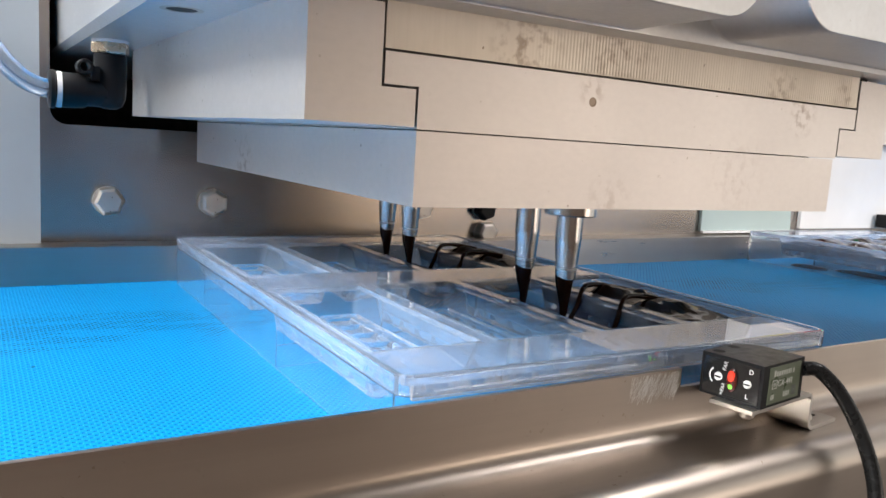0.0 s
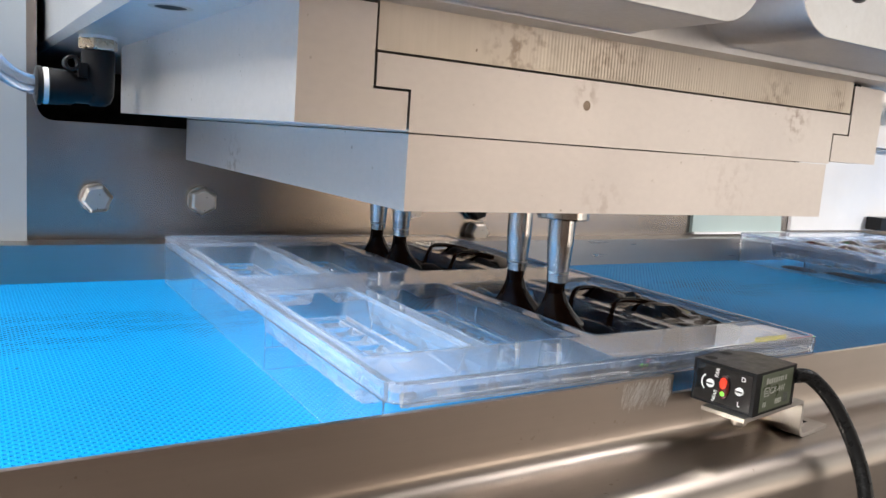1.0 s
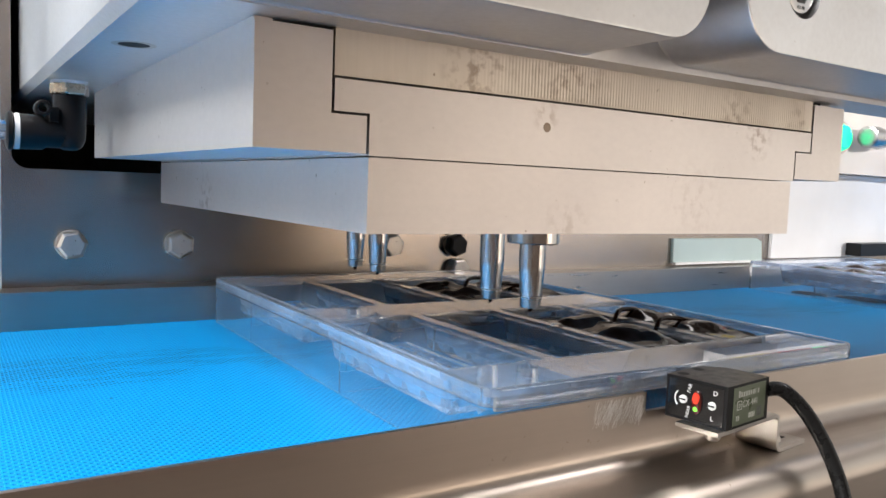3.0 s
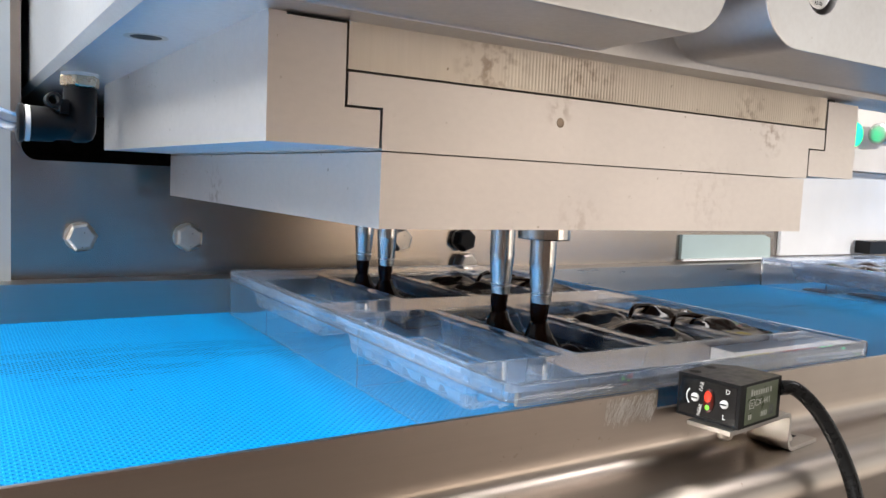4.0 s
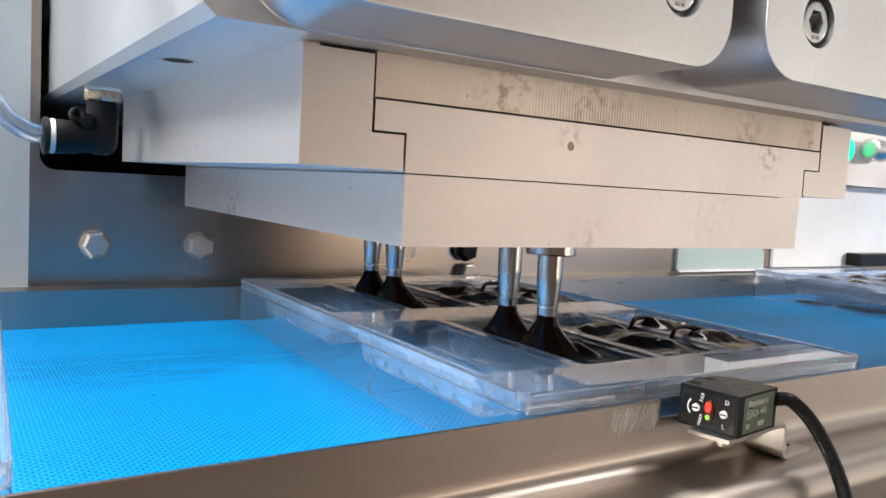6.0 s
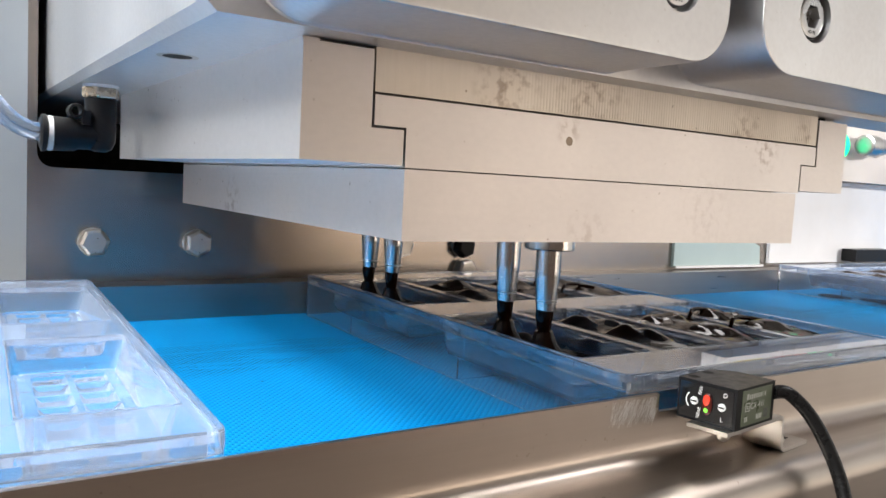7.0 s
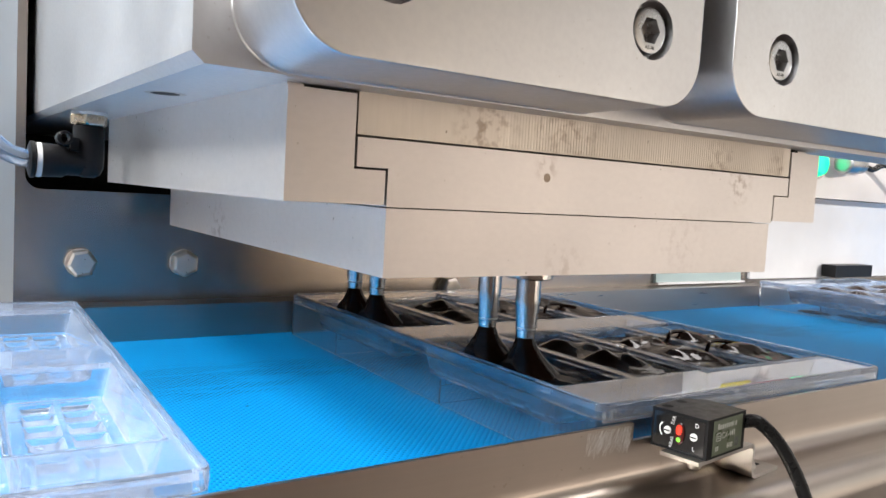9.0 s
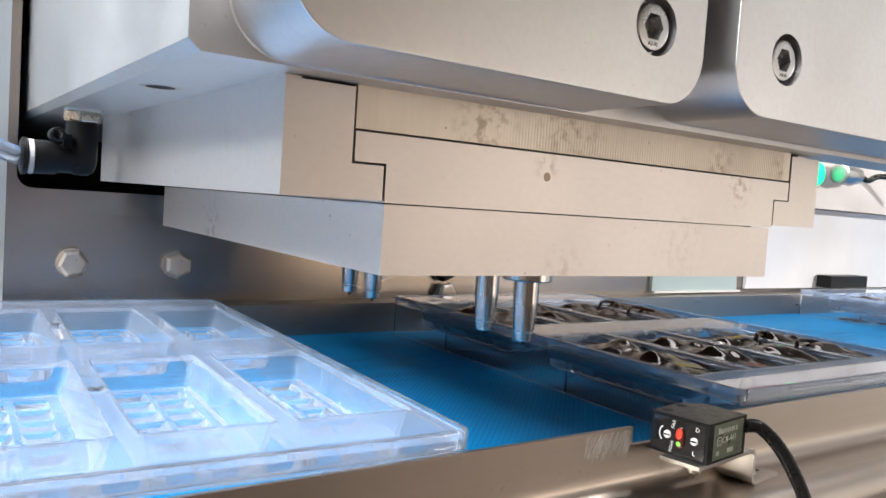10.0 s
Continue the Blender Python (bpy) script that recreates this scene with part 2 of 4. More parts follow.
def thing(name, x, y, z, turn=0.0, **tags):
    ob = new(name)
    ob.empty_display_size = 0.01
    ob.matrix_world = pose(x * 0.001, y * 0.001, z * 0.001, 0, 0, turn)
    return tagged(ob, **tags)


def box(x0, x1, y0, y1, z0, z1, bm=None):
    bm = bm or bmesh.new()
    v = [bm.verts.new(p) for p in ((x0, y0, z0), (x1, y0, z0), (x1, y1, z0), (x0, y1, z0), (x0, y0, z1), (x1, y0, z1), (x1, y1, z1), (x0, y1, z1))]
    for f in ((0, 3, 2, 1), (4, 5, 6, 7), (0, 1, 5, 4), (1, 2, 6, 5), (2, 3, 7, 6), (3, 0, 4, 7)):
        bm.faces.new([v[i] for i in f])
    return bm


def loft(rings, close=True, bm=None):
    """Joins rings of equal count into a closed skin with end caps."""
    bm = bm or bmesh.new()
    rows = [[bm.verts.new(p) for p in r] for r in rings]
    n = len(rows[0])
    for a, b in zip(rows, rows[1:]):
        for i in range(n):
            bm.faces.new((a[i], a[(i + 1) % n], b[(i + 1) % n], b[i]))
    if close:
        bm.faces.new(rows[0][::-1])
        bm.faces.new(rows[-1])
    return bm


def lathe(profile, axis="z", at=(0, 0, 0), n=28, bm=None):
    """Turned part: profile of (radius, height) along an axis."""
    rings = []
    for r, h in profile:
        ring = []
        for i in range(n):
            a = 2 * math.pi * i / n
            c, s = r * math.cos(a), r * math.sin(a)
            p = {"z": (c, s, h), "x": (h, c, s), "y": (c, h, s)}[axis]
            ring.append(tuple(p[k] + at[k] for k in range(3)))
        rings.append(ring)
    return loft(rings, bm=bm)


def extrude_x(profile, x0, x1, bm=None):
    return loft([[(x0, y, z) for y, z in profile], [(x1, y, z) for y, z in profile]], bm=bm)


def extrude_y(profile, y0, y1, bm=None):
    return loft([[(x, y0, z) for x, z in profile], [(x, y1, z) for x, z in profile]], bm=bm)


def arc(cx, cy, r, a0, a1, n=8):
    return [(cx + r * math.cos(radians(a0 + (a1 - a0) * i / n)), cy + r * math.sin(radians(a0 + (a1 - a0) * i / n))) for i in range(n + 1)]


def slab(xs, ys, holes, z0, z1):
    """A plate with rectangular holes: xs and ys are the grid lines, holes the open cells."""
    bm = bmesh.new()
    nx, ny = len(xs) - 1, len(ys) - 1
    solid = lambda i, j: 0 <= i < nx and 0 <= j < ny and (i, j) not in holes
    verts = {}

    def v(i, j, z):
        key = (i, j, z)
        if key not in verts:
            verts[key] = bm.verts.new((xs[i], ys[j], z))
        return verts[key]

    for i in range(nx):
        for j in range(ny):
            if not solid(i, j):
                continue
            bm.faces.new((v(i, j, z1), v(i + 1, j, z1), v(i + 1, j + 1, z1), v(i, j + 1, z1)))
            bm.faces.new((v(i, j, z0), v(i, j + 1, z0), v(i + 1, j + 1, z0), v(i + 1, j, z0)))
            for (a, b), (p, q) in (((i, j), (i + 1, j)), (0, 0)), ((((i + 1, j), (i + 1, j + 1))), (0, 0)), ((((i + 1, j + 1), (i, j + 1))), (0, 0)), ((((i, j + 1), (i, j))), (0, 0)):
                dx, dy = b[0] - a[0], b[1] - a[1]
                if not solid(i + (1 if dy > 0 else -1 if dy < 0 else 0), j + (-1 if dx > 0 else 1 if dx < 0 else 0)):
                    bm.faces.new((v(*a, z0), v(*b, z0), v(*b, z1), v(*a, z1)))
    return bm


def sweep(points, r, n=14, bm=None):
    """A round cable or tube along points, smoothed through them."""
    P = [Vector(p) for p in points]
    path = []
    for i in range(len(P) - 1):
        a, b, c, d = P[max(i - 1, 0)], P[i], P[i + 1], P[min(i + 2, len(P) - 1)]
        for k in range(8):
            t = k / 8
            path.append(0.5 * ((2 * b) + (c - a) * t + (2 * a - 5 * b + 4 * c - d) * t * t + (3 * b - a - 3 * c + d) * t ** 3))
    path.append(P[-1])
    rings = []
    up = Vector((0, 1, 0.01)).normalized()
    for i, p in enumerate(path):
        d = (path[min(i + 1, len(path) - 1)] - path[max(i - 1, 0)]).normalized()
        side = d.cross(up).normalized()
        top = side.cross(d)
        rings.append([tuple(p + r * (math.cos(2 * math.pi * k / n) * side + math.sin(2 * math.pi * k / n) * top)) for k in range(n)])
    return loft(rings, bm=bm)


def hexagon(r, turn=0):
    return [(r * math.cos(radians(60 * i + turn)), r * math.sin(radians(60 * i + turn))) for i in range(6)]


# ---- unseen hall added around the machine; its tones and openings shape the light ----
def hall():
    x0, x1, y0, y1, z0, z1 = -2400, 3000, -2600, 1700, -950, 2200
    structure = lambda name, bm, mat, label: tagged(part(name, bm, mat), label=label, category="building", kind="structure")
    structure("floor", box(x0, x1, y0, y1, z0 - 100, z0), concrete, "unseen floor of the added hall, dark to dim reflections")
    structure("ceiling", box(x0, x1, y0, y1, z1, z1 + 100), room_paint, "unseen pale ceiling of the added hall")
    ww = slab([y0, -870, 1670, y1], [z0, 1430, 2160, z1], {(1, 1)}, 0, 100)
    bmesh.ops.transform(ww, matrix=Matrix(((0, 0, 1, x0 - 100), (1, 0, 0, 0), (0, 1, 0, 0), (0, 0, 0, 1))), verts=ww.verts)
    structure("wall_west", ww, room_paint, "unseen pale wall of the added hall with a wide opening")
    # opening placed so that sun reaches only the conveyor's far end
    ws = slab([x0, 1400, 2930, x1], [z0, -480, 1000, z1], {(1, 1)}, 0, 100)
    bmesh.ops.transform(ws, matrix=Matrix(((1, 0, 0, 0), (0, 0, 1, y0 - 100), (0, 1, 0, 0), (0, 0, 0, 1))), verts=ws.verts)
    structure("wall_south", ws, dimming_paint, "unseen wall of the added hall, dark to dim reflections, with a wide opening")
    we = slab([y0, -2510, -290, y1], [z0, -610, 1310, z1], {(1, 1)}, 0, 100)
    bmesh.ops.transform(we, matrix=Matrix(((0, 0, 1, x1), (1, 0, 0, 0), (0, 1, 0, 0), (0, 0, 0, 1))), verts=we.verts)
    structure("wall_east", we, room_paint, "unseen pale wall of the added hall with a wide opening")
    structure("wall_north", box(x0, x1, y1, y1 + 100, z0, z1), room_paint, "unseen plain pale wall of the added hall")


hall()


# ---- conveyor ----
def conveyor():
    # near rail: upright flange with a notch, concave bend, ledge, rounded shoulder, front sheet
    frame_thing = thing("belt_conveyor", 0, 0, 0, label="brushed stainless steel conveyor side frame beside the blue belt", category="conveyor frame")
    NX0, NX1 = 86, 140
    section = [(0, -12), (0, 20), (-1.6, 20), (-1.6, 6)] + arc(-7.6, 4.5, 6.0, 0, -90, 8)[1:] + [(-20, -1.5)] + arc(-20, -10.5, 9.0, 90, 180, 10)[1:] + [(-29, -120), (-27.4, -120), (-27.4, -10.5)] + arc(-20, -10.5, 7.4, 180, 90, 8)[1:] + [(-7.6, -3.1), (-1.6, -12)]
    low = [(y, min(z, 14.0)) for y, z in section]
    part("side_sheet", extrude_x(section, -900, NX0), steel, frame_thing, smooth=True)
    part("side_sheet", extrude_x(low, NX0, NX1), steel, frame_thing, "stainless side sheet with a cut notch", smooth=True)
    part("side_sheet", extrude_x(section, NX1, 1700), steel, frame_thing, smooth=True)
    rng = random.Random(4)
    scratches = bmesh.new()
    for k in range(330):
        x, z = rng.uniform(64.5, 84.5), rng.uniform(12.2, 18.6)
        lean, half = rng.uniform(0.9, 1.4), rng.uniform(0.8, 2.6) * (0.5 if x < 68 else 1.0)
        dx, dz, w = half * math.cos(lean), half * math.sin(lean), rng.uniform(0.06, 0.2)
        top = min(z + dz, 19.4)
        y = -1.62 - 0.0004 * k
        quad = [(x - dx, y, z - dz), (x - dx + w, y, z - dz), (min(x + dx + w, 85.8), y, top), (min(x + dx, 85.6), y, top)]
        scratches.faces.new([scratches.verts.new(p) for p in quad])
    part("ground_patch", scratches, scuffed, frame_thing, "bright hatched grinding scratches on the steel flange")
    far = thing("conveyor_back_rail", 0, 280, 0, label="stainless steel rail along the far edge of the blue belt", category="conveyor frame")
    part("rail_sheet", box(-900, 1700, -3, 0, -12, 19.5), rail_polish, far, bevel=0.5)
    part("rail_flange", box(-900, 1700, 0.2, 16.5, 17.5, 19.5), rail_polish, far)
    belt = thing("conveyor_belt", 0, 0, 0, label="bright blue conveyor belt with fine diamond texture and chocolate streaks", category="conveyor belt")
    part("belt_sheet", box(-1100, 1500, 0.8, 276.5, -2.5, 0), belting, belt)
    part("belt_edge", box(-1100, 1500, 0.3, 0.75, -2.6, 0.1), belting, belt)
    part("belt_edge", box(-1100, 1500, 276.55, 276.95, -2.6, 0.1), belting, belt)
    bed = tagged(part("belt_bed", box(-1000, 1600, 1.5, 276, -14, -4), steel), label="steel bed plate under the conveyor belt", category="conveyor bed", kind="structure")
    return belt


belt = conveyor()


# ---- back wall of the machine ----
def back_wall():
    w = slab([-690, -64, 245, 1500], [-300, 82, 230, 420], {(1, 1)}, 0, 6)
    bmesh.ops.transform(w, matrix=Matrix(((1, 0, 0, 0), (0, 0, 1, 297), (0, 1, 0, 0), (0, 0, 0, 1))), verts=w.verts)
    wall = tagged(part("machine_wall", w, steel_wall), label="stainless steel machine back panel with a dark cut opening", category="machine panel", kind="structure")
    # box behind the opening, its darkness put into the colour
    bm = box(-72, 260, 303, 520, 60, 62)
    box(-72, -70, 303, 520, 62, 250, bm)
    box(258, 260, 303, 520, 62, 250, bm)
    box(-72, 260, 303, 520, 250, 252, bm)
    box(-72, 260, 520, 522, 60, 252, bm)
    tagged(part("machine_recess", bm, shade_black), label="machine inside behind the opening, painted black for its shade", category="machine panel", kind="structure")
    tagged(part("corner_fillet", extrude_y([(-64, 82), (-56, 82)] + arc(-56, 90, 8, -90, -180, 6)[1:-1] + [(-64, 90)], 297.5, 302.5), steel_wall, wall), label="")
    tagged(part("side_panel", box(-690, -69, 293.5, 296.6, -20, 420), panel_grey, bevel=0.8), label="pale grey painted machine panel beside the steel wall", category="machine panel", kind="structure")


back_wall()


def hex_bolt(x, z, turn, black=False):
    b = thing("hex_bolt", x, 296.8, z, label="black oxide hex bolt in the steel wall" if black else "shiny steel hex bolt with washer in the wall", category="bolt", group="bolts in the machine wall")
    mat = black_plastic if black else steel_bolt
    part("washer", lathe([(4.5, 0), (7.9, 0), (7.9, -0.7), (7.6, -0.9), (4.5, -0.9)], "y"), steel_bolt, b, smooth=True)
    r = 8.3
    rings = [[(px * s, y, pz * s) for px, pz in hexagon(r, turn)] for s, y in ((0.95, -1.0), (1, -2.0), (1, -6.4), (0.93, -7.8), (0.74, -8.6))]
    part("bolt_head", loft(rings), mat, b, "dented bolt head", bevel=0.55)
    return b


for bx, bz, bt, bk in ((-36.2, 42.2, 8, 0), (20.2, 42, 28, 0), (159, 40.7, 12, 0), (211, 40, 20, 1), (213, 23, 5, 0)):
    hex_bolt(bx, bz, bt, bk)


# ---- depositing head ----
def depositing_head():
    head = thing("chocolate_depositor", 0, 20.9, 67, label="milled aluminium depositing head of stacked plates with stains", category="depositor head")
    zo = 67.0
    Y0, Y1 = 0.0, 230.0
    rel = lambda pts: [(x, z - zo) for x, z in pts]
    part("nozzle_plate", box(0, 185.4, Y0, Y1, 0, 20.3), alu_front, head, "bottom plate holding the nozzles", bevel=0.5)
    # sliding plate with tabs on both ends
    part("slide_plate", extrude_y(rel([(0, 87.7), (187, 87.7), (187, 99.4), (197, 99.4), (197, 107.0), (-10.2, 107.0), (-10.2, 98.7), (0, 98.7)]), Y0, Y1), alu_front, head, bevel=0.35)
    edge = [(-10.2, Y1), (-10.2, 0.4)]
    x = 36.0
    while x < 192:
        deep = 0.40 + 0.09 * min(1, (x - 34) / 30)
        edge += [(x, 0.40), (x + 0.25, deep), (x + 0.55, deep), (x + 0.8, 0.40)]
        x += 1.25
    edge += [(197.2, 0.4), (197.2, Y1)]
    part("top_strip", loft([[(px, py, z) for px, py in edge] for z in (107.7 - zo, 119.6 - zo)]), alu_strip, head, "serrated upper strip with brown stains")
    part("guide_block", extrude_y(rel([(-31.5, 88.2), (-0.8, 88.2), (-0.8, 98.0), (-11.0, 98.0), (-11.0, 118.8), (-31.5, 118.8)]), Y0, Y1), alu_front, head, bevel=0.5)
    part("guide_block", extrude_y(rel([(187.7, 88.6), (218.5, 88.6), (218.5, 118.3), (197.9, 118.3), (197.9, 98.9), (187.7, 98.9)]), Y0, Y1), alu_front, head, bevel=0.5)
    # flats between the blocks and the arm
    part("shim", box(-31.4, -26.6, Y0 + 1, Y1, 118.85 - zo, 119.6 - zo), alu_front, head)
    part("shim", box(206, 218, Y0 + 6, Y1, 118.4 - zo, 119.6 - zo), alu_front, head)
    # black sheet filling the slot under the arm, in place of its shade
    part("gap_shade", box(-26.5, 205, 2, Y1, 118.4 - zo, 119.5 - zo), shade_black, head)
    # small dent and stains on the front
    part("dent", lathe([(1.5, -0.02), (1.25, -0.07), (0.9, -0.02), (0.4, -0.01)], "y", (60.5, 0, 32.5), 14), dent_metal, head, "round dent")
    return head


depositing_head()


def drill(ob, x, z):
    """Cuts a screw's counterbore into a boss, along y."""
    cutter = part("cutter", lathe([(8.1, -20), (8.1, -2.5)], "y", (x, 0, z), 40), alu_body, ob.parent)
    mod = ob.modifiers.new("cut", "BOOLEAN")
    mod.operation, mod.solver, mod.object = "DIFFERENCE", "EXACT", cutter
    bpy.context.view_layer.update()
    me = bpy.data.meshes.new_from_object(ob.evaluated_get(bpy.context.evaluated_depsgraph_get()))
    ob.modifiers.remove(mod)
    ob.data = me
    soften(me, radians(30))
    bpy.data.objects.remove(cutter)


def mounting_arm():
    arm = thing("mounting_arm", 0, -16, 119.6, label="blasted aluminium mounting arm with two rounded bosses above the head", category="machine arm")
    L = [(-60.0, 25.6), (420, 25.6), (420, 48), (221, 48), (221, 560), (-60.0, 560)]
    part("arm_plate", loft([[(x + (cut if x < 0 else 0), y, z) for x, y in L] for cut, z in ((3.0, 0.0), (0.0, 2.7), (0.0, 150))]), alu_body, arm, bevel=0.3)

    def rounded(x0, x1, z0, z1, rl, rr, grow):
        pts = arc(x0 + rl, z0 + rl, rl + grow, 180, 270, 10) + arc(x1 - rr, z0 + rr, rr + grow, 270, 360, 10)
        return pts + [(x1 + grow, z1), (x0 - grow, z1)]

    for x0, x1, z0, rl, rr in ((-51.0, 76.5, 0.7, 15, 15), (91.5, 420, 2.2, 16, 15)):
        rings = []
        for grow, y in [(-0.7, -8.4), (-0.25, -8.25), (0, -7.8), (0, 25.2), (0.6, 25.8)]:
            rings.append([(px, y, max(pz, 0.15)) for px, pz in rounded(x0, x1, z0, 140, rl, rr, grow)])
        boss = part("boss", loft(rings), alu_body, arm, smooth=True)
        for sx, sz in ((55.6, 21), (117.2, 21.5), (-27, 21.5)):
            if x0 < sx < x1:
                drill(boss, sx, sz)
    # small threaded hole from below
    part("threaded_hole", lathe([(6.5, -0.05), (6.5, 0.0), (4.5, 0.0)], "z", (-45.4, 105, 0), 28), steel_bolt, arm)
    # black disc painted for the shade in the hole
    part("hole_shade", lathe([(4.6, -0.09), (4.6, -0.06)], "z", (-45.4, 105, 0), 24), shade_black, arm)
    return arm


mounting_arm()


def written(text, size, material, parent, m, name="lettering"):
    c = bpy.data.curves.new(name, "FONT")
    c.body, c.size, c.extrude, c.align_x, c.align_y = text, size * 0.001, 0.00003, "CENTER", "CENTER"
    tmp = new(name, c)
    bpy.context.view_layer.update()
    me = bpy.data.meshes.new_from_object(tmp.evaluated_get(bpy.context.evaluated_depsgraph_get()))
    bpy.data.objects.remove(tmp)
    me.materials.clear()
    me.materials.append(material)
    ob = new(name, me)
    ob.parent = parent
    ob.matrix_basis = m
    return ob


def cap_screw(x, z):
    s = thing("cap_screw", x, -21.6, z, label="steel hexagon socket cap screw sunk in the aluminium boss", category="screw", group="cap screws in the arm")
    bm = bmesh.new()
    n = 36
    outer = lambda r, y: [(r * math.cos(2 * math.pi * i / n), y, r * math.sin(2 * math.pi * i / n)) for i in range(n)]

    def hexring(r, y):
        pts = []
        for i in range(n):
            a = 2 * math.pi * i / n
            k = r * math.cos(math.pi / 6) / math.cos((a % (math.pi / 3)) - math.pi / 6)
            pts.append((k * math.cos(a), y, k * math.sin(a)))
        return pts

    loft([outer(6.4, 3.0), outer(6.5, -1.0), outer(6.2, -1.6), outer(5.6, -1.8), hexring(3.9, -1.8), hexring(3.7, -1.2), hexring(3.6, 1.6)], bm=bm)
    part("screw_head", bm, steel_dark, s, smooth=True)
    written("A2-70", 1.5, black_plastic, s, pose(0, -0.00184, -0.0047, 90, 0, 0))
    return s


for sx, sz in ((55.6, 140.6), (117.2, 141.1), (-27, 141.1)):
    cap_screw(sx, sz)


def nozzle(x, y, collar):
    n = thing("depositing_nozzle", x, y, 36.2, label="polished steel depositing nozzle with a round collar" if collar else "polished steel depositing nozzle under the head plate", category="nozzle", group="nozzles under the head")
    part("nozzle_body", lathe([(2.9, 2), (2.9, 0.2), (3.2, 0), (3.7, 0), (3.85, 0.4), (4.85, 13.5), (5.0, 15.5), (5.0, 30.7), (3.2, 30.7)], n=36), steel_nozzle, n, smooth=True)
    part("tip_band", lathe([(3.9, 3.4), (4.16, 3.4), (4.24, 4.2), (4.0, 4.2)], n=36), steel_dark, n, smooth=True)
    if collar:
        part("collar", lathe([(5.05, 24.2), (9.4, 24.2), (9.9, 24.7), (9.9, 29.4), (9.6, 30.7), (5.05, 30.7)], n=40), steel_nozzle, n, smooth=True)
    return n


NOZZLES = [(92.5, 64), (92.5, 89.5), (92.5, 187.5), (92.5, 213)]
for i, (nx, ny) in enumerate(NOZZLES):
    nozzle(nx, ny, i == 0)


def tube_ring(r0, r1, y0, y1, at, n=24):
    """A short open ring along y."""
    rings = [[(at[0] + r * math.cos(2 * math.pi * i / n), at[1] + y, at[2] + r * math.sin(2 * math.pi * i / n)) for i in range(n)] for r, y in ((r0, y0), (r1 - 0.3, y0), (r1, y0 + 0.3), (r1, y1), (r0, y1), (r0, y0))]
    bm = loft(rings, close=False)
    bmesh.ops.remove_doubles(bm, verts=bm.verts, dist=0.001)
    return bm


def elbow_fitting():
    e = thing("air_elbow_fitting", -48, 208, 119.4, label="black plastic push-in air elbow with a nickel nut and clear tube", category="air fitting")
    part("washer", lathe([(7.4, 0), (7.4, -1.2), (3, -1.2)], n=28), white_ring, e, smooth=True)
    part("nut", loft([[(px * s, py * s, z) for px, py in hexagon(8.0, 10)] for s, z in ((0.95, -1.3), (1, -1.9), (1, -5.2), (0.95, -5.8))]), nickel, e)
    part("elbow_body", lathe([(6.0, -5.9), (6.6, -6.4), (6.6, -20), (6.3, -25), (5.0, -28), (2.5, -29.4)], n=28), black_plastic, e, smooth=True)
    part("elbow_arm", lathe([(6.2, 0), (6.2, -9), (7.2, -10.5), (7.4, -17), (7.4, -19)], "x", (0, 0, -22.5), 28), black_plastic, e, smooth=True)
    part("ring", lathe([(7.45, -19.2), (7.6, -20.4), (7.3, -21.2)], "x", (0, 0, -22.5), 28), white_ring, e, "grey release ring", smooth=True)
    part("release_collar", lathe([(7.0, -21.3), (8.0, -21.8), (8.0, -23.4), (6.0, -24.2), (4.2, -24.2)], "x", (0, 0, -22.5), 28), black_plastic, e, smooth=True)
    part("mounting_eye", tube_ring(1.9, 3.2, -4.5, 3.0, (-11, -5.5, -12.6)), black_plastic, e, smooth=True)
    part("eye_web", box(-8.4, -5.0, -7.4, -3.4, -18, -12), black_plastic, e, bevel=0.6)
    part("tube", sweep([(-20, 0, -22.5), (-27, -1, -22.0), (-36, -4, -17.5), (-46, -8, -6), (-60, -14, 14), (-80, -20, 50)], 4.0), tube_plastic, e, "clear plastic air tube", smooth=True)
    part("tube_bore", sweep([(-20, 0, -22.5), (-27, -1, -22.0), (-36, -4, -17.5), (-46, -8, -6), (-60, -14, 14), (-80, -20, 50)], 2.6), tube_plastic, e, smooth=True)


elbow_fitting()


